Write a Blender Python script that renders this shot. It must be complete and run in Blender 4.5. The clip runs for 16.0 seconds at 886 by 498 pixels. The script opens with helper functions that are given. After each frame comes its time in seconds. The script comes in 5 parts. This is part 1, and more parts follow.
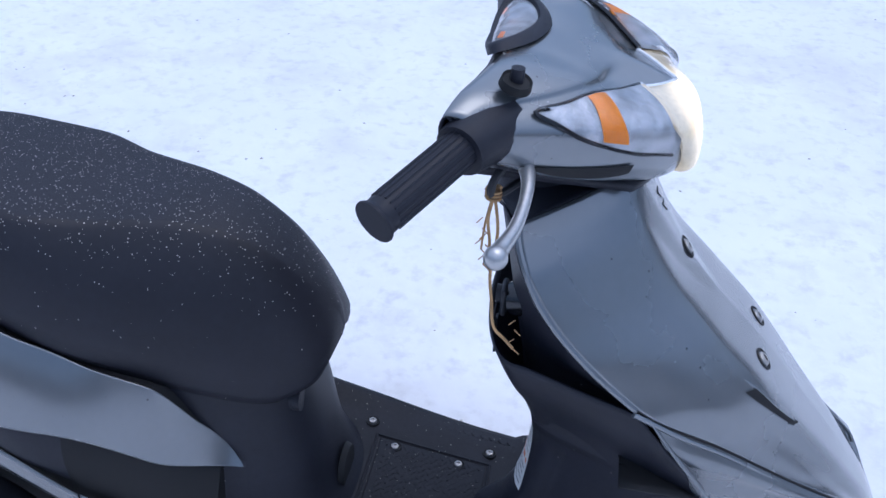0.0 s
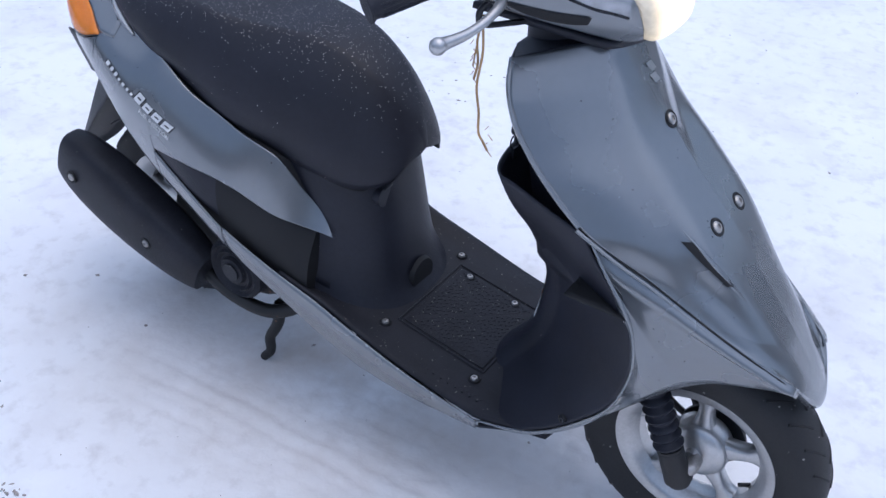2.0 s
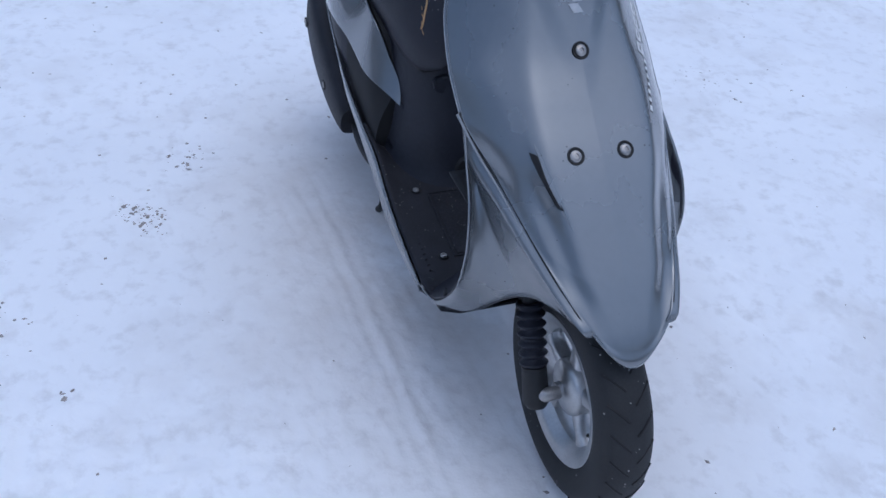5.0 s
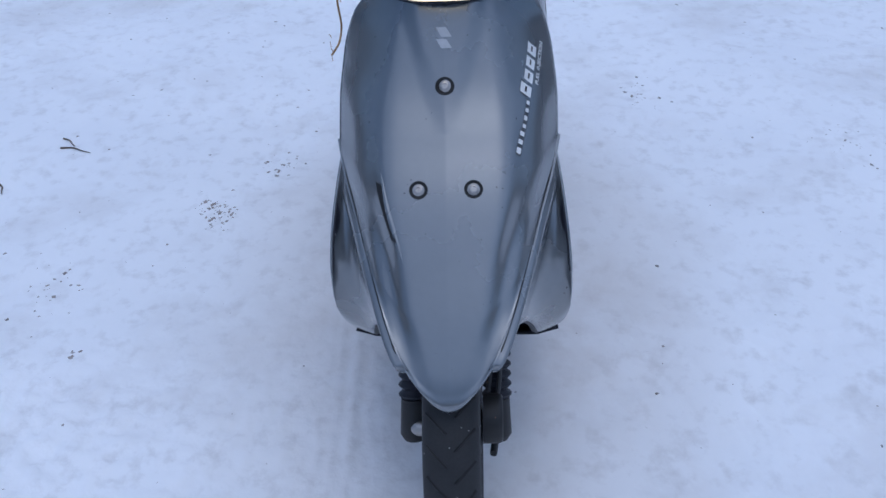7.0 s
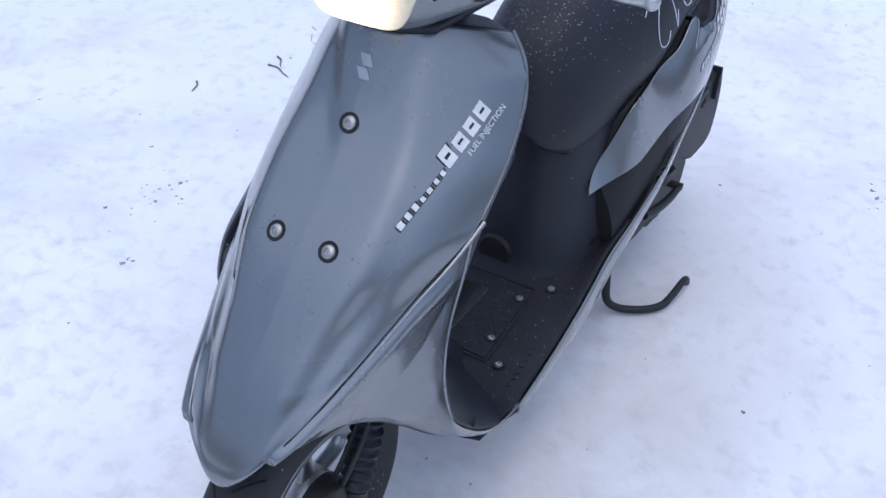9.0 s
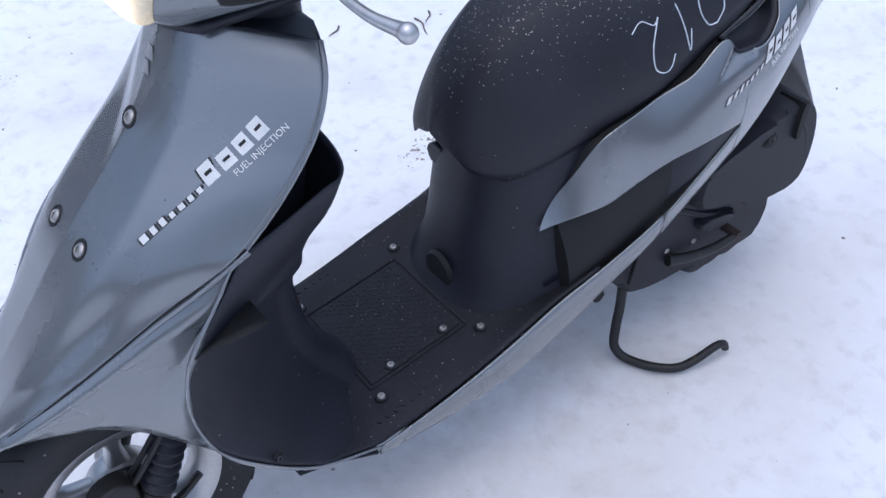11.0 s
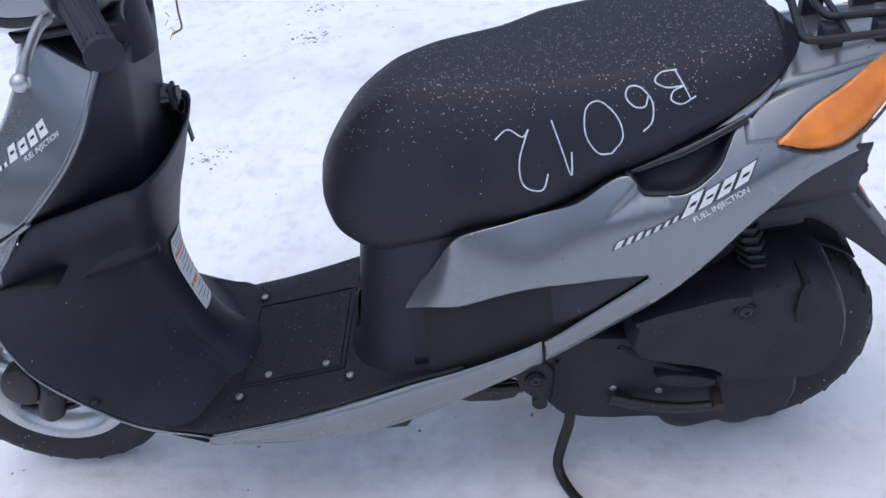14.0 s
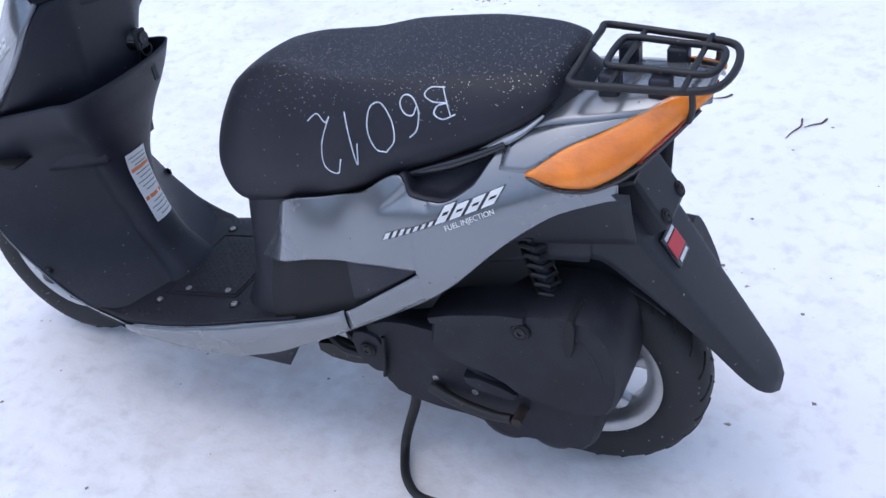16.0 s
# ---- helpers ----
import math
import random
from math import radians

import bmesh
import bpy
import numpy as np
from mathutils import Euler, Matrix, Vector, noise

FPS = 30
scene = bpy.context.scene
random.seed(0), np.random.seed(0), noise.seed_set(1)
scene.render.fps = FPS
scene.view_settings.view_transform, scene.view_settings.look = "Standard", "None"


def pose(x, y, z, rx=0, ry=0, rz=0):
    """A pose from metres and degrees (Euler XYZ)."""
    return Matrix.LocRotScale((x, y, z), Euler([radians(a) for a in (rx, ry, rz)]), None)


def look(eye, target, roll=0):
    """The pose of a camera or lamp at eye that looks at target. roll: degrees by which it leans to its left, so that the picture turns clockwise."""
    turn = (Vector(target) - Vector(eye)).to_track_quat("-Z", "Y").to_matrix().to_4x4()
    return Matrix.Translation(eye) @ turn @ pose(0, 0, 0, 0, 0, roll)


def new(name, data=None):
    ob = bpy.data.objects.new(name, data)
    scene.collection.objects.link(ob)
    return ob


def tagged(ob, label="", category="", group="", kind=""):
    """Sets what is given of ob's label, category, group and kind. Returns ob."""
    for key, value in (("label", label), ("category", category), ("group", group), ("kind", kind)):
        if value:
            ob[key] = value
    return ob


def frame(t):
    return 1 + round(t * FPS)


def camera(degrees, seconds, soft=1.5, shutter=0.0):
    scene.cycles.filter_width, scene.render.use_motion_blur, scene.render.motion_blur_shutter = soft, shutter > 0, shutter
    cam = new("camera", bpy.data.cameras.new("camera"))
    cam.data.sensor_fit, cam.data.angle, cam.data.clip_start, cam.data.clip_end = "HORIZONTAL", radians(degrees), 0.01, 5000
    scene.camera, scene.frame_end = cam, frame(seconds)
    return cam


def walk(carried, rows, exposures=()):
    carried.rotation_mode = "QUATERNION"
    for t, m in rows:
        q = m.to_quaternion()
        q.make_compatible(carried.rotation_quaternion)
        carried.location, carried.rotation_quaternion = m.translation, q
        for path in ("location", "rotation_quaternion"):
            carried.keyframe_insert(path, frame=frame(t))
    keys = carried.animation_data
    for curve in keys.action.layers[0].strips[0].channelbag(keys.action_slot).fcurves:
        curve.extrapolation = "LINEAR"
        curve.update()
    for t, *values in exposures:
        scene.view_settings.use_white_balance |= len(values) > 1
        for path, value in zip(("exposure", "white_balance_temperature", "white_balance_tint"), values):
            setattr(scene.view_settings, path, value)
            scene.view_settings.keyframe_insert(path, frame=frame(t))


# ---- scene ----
cam = camera(50.0, 16.0)
PATH = [
    (0, (0.878, -0.91, 1.348), (0.61, 0.706, 0.2), 1.9),
    (0.5, (1.047, -0.929, 1.337), (0.553, 0.636, 0.194), 1.5),
    (1, (1.152, -0.979, 1.343), (0.523, 0.513, 0.168), 0.3),
    (1.5, (1.275, -1.077, 1.349), (0.499, 0.335, 0.164), -0.0),
    (2, (1.383, -1.117, 1.354), (0.49, 0.228, 0.173), 1.6),
    (2.5, (1.527, -1.052, 1.347), (0.53, 0.211, 0.158), 0.6),
    (3, (1.677, -1.0, 1.33), (0.545, 0.088, 0.09), 0.8),
    (3.5, (1.819, -0.949, 1.324), (0.622, 0.062, 0.082), 0.2),
    (3.7, (1.884, -0.936, 1.327), (0.66, 0.063, 0.1), 1.6),
    (5.8, (2.271, -0.373, 1.35), (0.643, -0.096, 0.222), 1.0),
    (6, (2.302, -0.322, 1.367), (0.648, -0.065, 0.272), 1.1),
    (6.5, (2.327, -0.096, 1.356), (0.655, -0.01, 0.261), -0.6),
    (7, (2.272, 0.061, 1.341), (0.632, -0.037, 0.201), -2.9),
    (7.5, (2.123, 0.225, 1.308), (0.538, 0.016, 0.106), 0.4),
    (8, (2.043, 0.378, 1.326), (0.531, -0.286, 0.198), -4.2),
    (8.5, (1.985, 0.556, 1.336), (0.59, -0.288, 0.177), -3.8),
    (9, (1.809, 0.615, 1.312), (0.431, -0.205, 0.117), 1.5),
    (9.2, (1.749, 0.644, 1.312), (0.379, -0.175, 0.106), 1.9),
    (11.3, (1.171, 0.965, 1.302), (0.351, -0.334, 0.022), -3.2),
    (11.5, (1.12, 0.976, 1.297), (0.323, -0.347, 0.027), -3.9),
    (12, (0.924, 1.033, 1.309), (0.309, -0.387, 0.043), -6.2),
    (12.5, (0.753, 1.082, 1.304), (0.291, -0.407, 0.051), -7.7),
    (13, (0.596, 1.065, 1.294), (0.336, -0.456, 0.021), -8.8),
    (13.5, (0.473, 1.054, 1.31), (0.337, -0.456, 0.007), -7.0),
    (14, (0.303, 1.152, 1.324), (0.495, -0.41, 0.089), -8.9),
    (14.5, (0.126, 1.207, 1.304), (0.602, -0.333, 0.121), -11.0),
    (15, (-0.022, 1.142, 1.297), (0.494, -0.368, 0.092), -6.1),
    (15.5, (-0.191, 1.106, 1.298), (0.477, -0.36, 0.113), -7.9),
    (16, (-0.428, 1.107, 1.303), (0.399, -0.294, 0.14), -9.0),
]
EXPOSURES = [(0, 0.39, 5250, 11), (1, 0.40, 5500, 12), (1.5, 0.37, 5600, 12), (2.5, 0.54, 5550, 10), (3.5, 0.52, 5400, 10), (6, -0.24, 5150, 9), (7, -0.14, 5100, 9), (7.5, 0.04, 5200, 10), (8.5, 0.17, 5400, 11), (9, 0.40, 5500, 11), (11.5, 0.50, 5650, 11), (12.5, 0.47, 5700, 11), (14, 0.46, 5800, 12), (16, 0.58, 5600, 12)]
walk(cam, [(t, look(eye, target, roll)) for t, eye, target, roll in PATH], EXPOSURES)

# ---- light ----
world = bpy.data.worlds.new("overcast_sky")
scene.world = world
world.use_nodes = True
wn = world.node_tree.nodes
sky = wn.new("ShaderNodeTexSky")
sky.sky_type = "NISHITA"
sky.sun_disc = False
sky.sun_elevation = radians(78)
sky.sun_rotation = radians(60)
sky.air_density, sky.dust_density, sky.ozone_density = 1.0, 3.5, 1.0
world.node_tree.links.new(sky.outputs[0], wn["Background"].inputs[0])
wn["Background"].inputs[1].default_value = 0.106
sun = new("sun", bpy.data.lights.new("sun", "SUN"))
sun.data.energy, sun.data.angle, sun.data.color = 0.78, radians(130), (1.0, 0.99, 0.985)
sun.matrix_world = look((0.1, 0.35, 5), (0, 0, 0))


# ---- materials ----
def material(name, base, rough=0.5, metal=0.0, coat=0.0, spread=0.15, grain=0.0, grain_size=900.0, stain=12.0, specks=None, spec=0.5, emit=None, glass=False, bump=0.0, bump_size=30.0):
    """A node material: base colour varied at two scales, roughness wear, fine relief."""
    m = bpy.data.materials.new(name)
    m.use_nodes = True
    nt = m.node_tree
    b = nt.nodes["Principled BSDF"]
    co = nt.nodes.new("ShaderNodeTexCoord")
    n1 = nt.nodes.new("ShaderNodeTexNoise")
    n1.inputs["Scale"].default_value, n1.inputs["Detail"].default_value = stain, 6
    nt.links.new(co.outputs["Object"], n1.inputs["Vector"])
    n2 = nt.nodes.new("ShaderNodeTexNoise")
    n2.inputs["Scale"].default_value, n2.inputs["Detail"].default_value = stain * 14, 3
    nt.links.new(co.outputs["Object"], n2.inputs["Vector"])
    mix = nt.nodes.new("ShaderNodeMath")
    mix.operation = "MULTIPLY_ADD"
    nt.links.new(n2.outputs[0], mix.inputs[0])
    mix.inputs[1].default_value = 0.4
    nt.links.new(n1.outputs[0], mix.inputs[2])
    ramp = nt.nodes.new("ShaderNodeValToRGB")
    ramp.color_ramp.elements[0].position, ramp.color_ramp.elements[1].position = 0.45, 0.95
    ramp.color_ramp.elements[0].color = (*[c * (1 - spread) for c in base], 1)
    ramp.color_ramp.elements[1].color = (*[min(1, c * (1 + spread)) for c in base], 1)
    nt.links.new(mix.outputs[0], ramp.inputs[0])
    colour = ramp.outputs[0]
    if specks:
        size, amount, tint, up = specks
        vor = nt.nodes.new("ShaderNodeTexVoronoi")
        vor.inputs["Scale"].default_value = size
        nt.links.new(co.outputs["Object"], vor.inputs["Vector"])
        sep = nt.nodes.new("ShaderNodeSeparateColor")
        nt.links.new(vor.outputs["Color"], sep.inputs[0])
        pick = nt.nodes.new("ShaderNodeMath")
        pick.operation = "LESS_THAN"
        nt.links.new(sep.outputs[0], pick.inputs[0])
        if up:
            geo = nt.nodes.new("ShaderNodeNewGeometry")
            sx = nt.nodes.new("ShaderNodeSeparateXYZ")
            nt.links.new(geo.outputs["Normal"], sx.inputs[0])
            mr = nt.nodes.new("ShaderNodeMapRange")
            mr.inputs["From Min"].default_value, mr.inputs["From Max"].default_value = 0.35, 0.95
            mr.inputs["To Min"].default_value, mr.inputs["To Max"].default_value = amount * 0.025, amount
            nt.links.new(sx.outputs[2], mr.inputs[0])
            nt.links.new(mr.outputs[0], pick.inputs[1])
        else:
            pick.inputs[1].default_value = amount
        dot = nt.nodes.new("ShaderNodeMath")
        dot.operation = "MULTIPLY_ADD"
        dot.inputs[1].default_value, dot.inputs[2].default_value = 0.28, 0.08
        nt.links.new(sep.outputs[1], dot.inputs[0])
        near = nt.nodes.new("ShaderNodeMath")
        near.operation = "LESS_THAN"
        nt.links.new(vor.outputs["Distance"], near.inputs[0])
        nt.links.new(dot.outputs[0], near.inputs[1])
        both = nt.nodes.new("ShaderNodeMath")
        both.operation = "MULTIPLY"
        nt.links.new(pick.outputs[0], both.inputs[0])
        nt.links.new(near.outputs[0], both.inputs[1])
        mc = nt.nodes.new("ShaderNodeMix")
        mc.data_type = "RGBA"
        nt.links.new(both.outputs[0], mc.inputs["Factor"])
        nt.links.new(colour, mc.inputs["A"])
        mc.inputs["B"].default_value = (*tint, 1)
        colour = mc.outputs["Result"]
    nt.links.new(colour, b.inputs["Base Color"])
    rr = nt.nodes.new("ShaderNodeMapRange")
    rr.inputs["To Min"].default_value, rr.inputs["To Max"].default_value = max(0.02, rough - 0.08), min(1, rough + 0.1)
    nt.links.new(n1.outputs[0], rr.inputs[0])
    nt.links.new(rr.outputs[0], b.inputs["Roughness"])
    b.inputs["Metallic"].default_value = metal
    b.inputs["Specular IOR Level"].default_value = spec
    b.inputs["Coat Weight"].default_value, b.inputs["Coat Roughness"].default_value = coat, 0.12
    if glass:
        b.inputs["Transmission Weight"].default_value, b.inputs["IOR"].default_value = 1.0, 1.25
    if emit:
        b.inputs["Emission Color"].default_value, b.inputs["Emission Strength"].default_value = (*emit[0], 1), emit[1]
    if grain or bump:
        g = nt.nodes.new("ShaderNodeTexNoise")
        g.inputs["Scale"].default_value, g.inputs["Detail"].default_value = grain_size if grain else bump_size, 4
        nt.links.new(co.outputs["Object"], g.inputs["Vector"])
        bp = nt.nodes.new("ShaderNodeBump")
        bp.inputs["Strength"].default_value, bp.inputs["Distance"].default_value = grain or bump, 0.001 if grain else 0.004
        nt.links.new(g.outputs[0], bp.inputs["Height"])
        nt.links.new(bp.outputs[0], b.inputs["Normal"])
    return m


SILVER = material("silver_grey_paint", (0.216, 0.228, 0.240), 0.25, 0.62, 0.7, 0.06, stain=6, specks=(220, 0.012, (0.10, 0.10, 0.11), False))
BLACK = material("black_textured_plastic", (0.0190, 0.0200, 0.0285), 0.46, 0, 0, 0.3, 0.35, 1400, 9, specks=(300, 0.005, (0.30, 0.29, 0.27), False), spec=0.32)
GLOSS = material("black_gloss_plastic", (0.012, 0.012, 0.015), 0.22, 0, 0.3, 0.2, stain=9)
GREY = material("dark_grey_plastic", (0.030, 0.031, 0.036), 0.48, 0, 0, 0.2, 0.3, 1200, 9, specks=(200, 0.02, (0.25, 0.24, 0.23), False), spec=0.3)
FLOOR = material("black_floor_rubber", (0.018, 0.0182, 0.023), 0.55, 0, 0, 0.35, 0.5, 700, 14, specks=(330, 0.05, (0.26, 0.24, 0.21), True), spec=0.25)
VINYL = material("black_seat_vinyl", (0.0175, 0.0178, 0.0250), 0.48, 0, 0, 0.25, 0.30, 1100, 7, specks=(390, 0.34, (0.44, 0.40, 0.38), True), spec=0.34)
RUBBER = material("tyre_rubber", (0.018, 0.018, 0.019), 0.7, 0, 0, 0.35, 0.4, 500, 18, specks=(180, 0.05, (0.25, 0.24, 0.22), False))
ALLOY = material("cast_alloy", (0.49, 0.49, 0.49), 0.35, 0.85, 0.2, 0.18, 0.15, 500, 14)
STEEL = material("dull_steel", (0.42, 0.40, 0.38), 0.42, 0.9, 0, 0.3, 0.2, 700, 25)
IRON = material("black_painted_iron", (0.012, 0.0115, 0.0115), 0.5, 0.0, 0, 0.4, 0.3, 500, 20, specks=(140, 0.04, (0.14, 0.07, 0.035), False))
ENGINE = material("dusty_black_engine_plastic", (0.0195, 0.0198, 0.0250), 0.50, 0, 0, 0.4, 0.5, 600, 16, specks=(300, 0.012, (0.16, 0.145, 0.125), False), spec=0.24)
RUST = material("rusty_steel", (0.045, 0.033, 0.028), 0.7, 0.3, 0, 0.5, 0.5, 400, 60)
# near-black for joints and dark parts; also paints the shade in gaps and openings
DARK = material("gap_shade_and_black_parts", (0.006, 0.006, 0.007), 0.7, 0, 0, 0.2)
AMBER = material("amber_lens", (0.90, 0.25, 0.015), 0.14, 0, 0.3, 0.25, stain=30, bump=0.5, bump_size=90)
RED = material("red_lens", (0.75, 0.05, 0.03), 0.12, 0, 0.5, 0.12, stain=40)
CLEAR = material("clear_lens", (0.95, 0.96, 0.97), 0.05, 0, 0, 0.02, glass=True)
CHROME = material("chrome_reflector", (0.85, 0.86, 0.88), 0.16, 0.45, 0.4, 0.08, stain=30, bump=0.7, bump_size=45)
LIT = material("lit_headlight_lens", (0.62, 0.55, 0.42), 0.08, 0, 0.6, 0.25, emit=((1.0, 0.74, 0.40), 0.5))
REFLECTOR = material("silvered_reflector", (0.46, 0.47, 0.50), 0.2, 0.5, 0.3, 0.45, stain=45, bump=0.5, bump_size=60)


def bulb_glow(m, centre, reach, strong, weak):
    """The lens glows most before its bulb."""
    nt = m.node_tree
    co = nt.nodes.new("ShaderNodeTexCoord")
    d = nt.nodes.new("ShaderNodeVectorMath")
    d.operation = "DISTANCE"
    d.inputs[1].default_value = centre
    nt.links.new(co.outputs["Object"], d.inputs[0])
    r = nt.nodes.new("ShaderNodeMapRange")
    r.interpolation_type = "SMOOTHSTEP"
    r.inputs["From Min"].default_value, r.inputs["From Max"].default_value = reach
    r.inputs["To Min"].default_value, r.inputs["To Max"].default_value = strong, weak
    nt.links.new(d.outputs["Value"], r.inputs[0])
    nt.links.new(r.outputs[0], nt.nodes["Principled BSDF"].inputs["Emission Strength"])


bulb_glow(LIT, (0.985, 0, 0.900), (0.015, 0.075), 2.2, 0.10)
WHITE = material("white_sticker", (0.72, 0.72, 0.70), 0.45, 0, 0, 0.08, stain=60)
ORANGE = material("orange_print", (0.70, 0.22, 0.08), 0.5, 0, 0, 0.1)
PRINT = material("grey_print", (0.25, 0.25, 0.25), 0.5, 0, 0, 0.1)
REDP = material("red_print", (0.60, 0.05, 0.06), 0.45, 0, 0, 0.1)
CHALK = material("white_chalk", (0.62, 0.66, 0.70), 0.9, 0, 0, 0.35, stain=120)
TWINE = material("jute_twine", (0.42, 0.26, 0.12), 0.9, 0, 0, 0.3, 0.6, 900, 60)
TWIG = material("dead_twig", (0.12, 0.09, 0.07), 0.9, 0, 0, 0.4, 0.6, 500, 60)


def snow_material():
    m = bpy.data.materials.new("trodden_snow")
    m.use_nodes = True
    nt = m.node_tree
    b = nt.nodes["Principled BSDF"]
    co = nt.nodes.new("ShaderNodeTexCoord")

    def noise_node(scale, detail, rough=0.55):
        n = nt.nodes.new("ShaderNodeTexNoise")
        n.inputs["Scale"].default_value, n.inputs["Detail"].default_value, n.inputs["Roughness"].default_value = scale, detail, rough
        nt.links.new(co.outputs["Object"], n.inputs["Vector"])
        return n

    def ramp_node(src, lo, hi, c0, c1):
        r = nt.nodes.new("ShaderNodeValToRGB")
        r.color_ramp.elements[0].position, r.color_ramp.elements[1].position = lo, hi
        r.color_ramp.elements[0].color, r.color_ramp.elements[1].color = (*c0, 1), (*c1, 1)
        nt.links.new(src, r.inputs[0])
        return r

    def mixed(fac, a, c, mode="MIX"):
        x = nt.nodes.new("ShaderNodeMix")
        x.data_type, x.blend_type = "RGBA", mode
        nt.links.new(fac, x.inputs["Factor"])
        nt.links.new(a, x.inputs["A"])
        if isinstance(c, tuple):
            x.inputs["B"].default_value = (*c, 1)
        else:
            nt.links.new(c, x.inputs["B"])
        return x.outputs["Result"]

    base = ramp_node(noise_node(1.3, 5).outputs[0], 0.35, 0.68, (0.83, 0.84, 0.86), (0.90, 0.905, 0.915))
    dirt = ramp_node(noise_node(1.9, 6, 0.6).outputs[0], 0.50, 0.74, (0, 0, 0), (0.62, 0.62, 0.62))
    c = mixed(dirt.outputs[0], base.outputs[0], (0.64, 0.615, 0.60))
    fine = ramp_node(noise_node(6.5, 5, 0.6).outputs[0], 0.57, 0.80, (0, 0, 0), (0.5, 0.5, 0.5))
    c = mixed(fine.outputs[0], c, (0.60, 0.58, 0.57))
    clump = ramp_node(noise_node(22.0, 5, 0.6).outputs[0], 0.52, 0.74, (0, 0, 0), (0.5, 0.5, 0.5))
    patch = ramp_node(noise_node(2.2, 4, 0.6).outputs[0], 0.50, 0.70, (0.0, 0.0, 0.0), (1, 1, 1))
    both = mixed(patch.outputs[0], clump.outputs[0], patch.outputs[0], "MULTIPLY")
    c = mixed(both, c, (0.56, 0.545, 0.54))
    # brown meltwater dirt where the scooter stands
    spot = nt.nodes.new("ShaderNodeTexGradient")
    spot.gradient_type = "SPHERICAL"
    mp = nt.nodes.new("ShaderNodeMapping")
    mp.vector_type = "TEXTURE"
    mp.inputs["Location"].default_value, mp.inputs["Scale"].default_value = (0.45, 0.0, 0), (1.15, 0.62, 1)
    nt.links.new(co.outputs["Object"], mp.inputs["Vector"])
    nt.links.new(mp.outputs[0], spot.inputs["Vector"])
    blot = ramp_node(noise_node(4.5, 6, 0.65).outputs[0], 0.38, 0.70, (0, 0, 0), (1, 1, 1))
    spread = mixed(spot.outputs["Fac"], spot.outputs["Color"], blot.outputs[0], "MULTIPLY")
    c = mixed(spread, c, (0.58, 0.52, 0.47))
    vor = nt.nodes.new("ShaderNodeTexVoronoi")
    vor.inputs["Scale"].default_value = 26
    nt.links.new(co.outputs["Object"], vor.inputs["Vector"])
    sep = nt.nodes.new("ShaderNodeSeparateColor")
    nt.links.new(vor.outputs["Color"], sep.inputs[0])
    a = nt.nodes.new("ShaderNodeMath")
    a.operation, a.inputs[1].default_value = "LESS_THAN", 0.02
    nt.links.new(sep.outputs[0], a.inputs[0])
    d = nt.nodes.new("ShaderNodeMath")
    d.operation, d.inputs[1].default_value = "LESS_THAN", 0.11
    nt.links.new(vor.outputs["Distance"], d.inputs[0])
    e = nt.nodes.new("ShaderNodeMath")
    e.operation = "MULTIPLY"
    nt.links.new(a.outputs[0], e.inputs[0])
    nt.links.new(d.outputs[0], e.inputs[1])
    c = mixed(e.outputs[0], c, (0.22, 0.19, 0.17))
    nt.links.new(c, b.inputs["Base Color"])
    b.inputs["Roughness"].default_value = 0.62
    b.inputs["Subsurface Weight"].default_value = 0.0
    h1, h2 = noise_node(13, 6, 0.55), noise_node(60, 3, 0.5)
    add = nt.nodes.new("ShaderNodeMath")
    add.operation, add.inputs[1].default_value = "MULTIPLY_ADD", 0.12
    nt.links.new(h2.outputs[0], add.inputs[0])
    nt.links.new(h1.outputs[0], add.inputs[2])
    bp = nt.nodes.new("ShaderNodeBump")
    bp.inputs["Strength"].default_value, bp.inputs["Distance"].default_value = 0.42, 0.014
    nt.links.new(add.outputs[0], bp.inputs["Height"])
    nt.links.new(bp.outputs[0], b.inputs["Normal"])
    return m


SNOW = snow_material()
# for the added, unseen ring that darkens reflections near the horizon
DARK_RING = material("unseen_dark_surround", (0.060, 0.058, 0.060), 0.95, 0, 0, 0.55, stain=0.35, spec=0.1)


# ---- mesh tools ----
def curve(*pairs):
    """A smooth monotone curve through (x, y) pairs."""
    p = sorted(pairs)
    x, y = np.array([a for a, _ in p], float), np.array([b for _, b in p], float)
    h, d = np.diff(x), np.diff(y) / np.diff(x)
    m = np.r_[d[0], [0 if a * b <= 0 else 2 * a * b / (a + b) for a, b in zip(d, d[1:])], d[-1]]

    def f(v):
        v = min(max(v, x[0]), x[-1])
        k = min(int(np.searchsorted(x, v, "right")) - 1, len(h) - 1)
        t = (v - x[k]) / h[k]
        return float(y[k] * (1 + 2 * t) * (1 - t) ** 2 + h[k] * m[k] * t * (1 - t) ** 2 + y[k + 1] * t * t * (3 - 2 * t) + h[k] * m[k + 1] * t * t * (t - 1))

    return f


def sheet(bm, f, nu, nv, close_v=False, close_u=False):
    """A grid of quads on f(u, v), with u and v from 0 to 1."""
    rows = [[bm.verts.new(f(i / nu, j / nv)) for j in range(nv + (0 if close_v else 1))] for i in range(nu + (0 if close_u else 1))]
    for i in range(nu):
        for j in range(nv):
            a, b = rows[i], rows[(i + 1) % len(rows)]
            bm.faces.new((a[j], a[(j + 1) % len(a)], b[(j + 1) % len(b)], b[j]))
    return rows


def cap(bm, ring, flip=False):
    bm.faces.new(ring[::-1] if flip else ring)


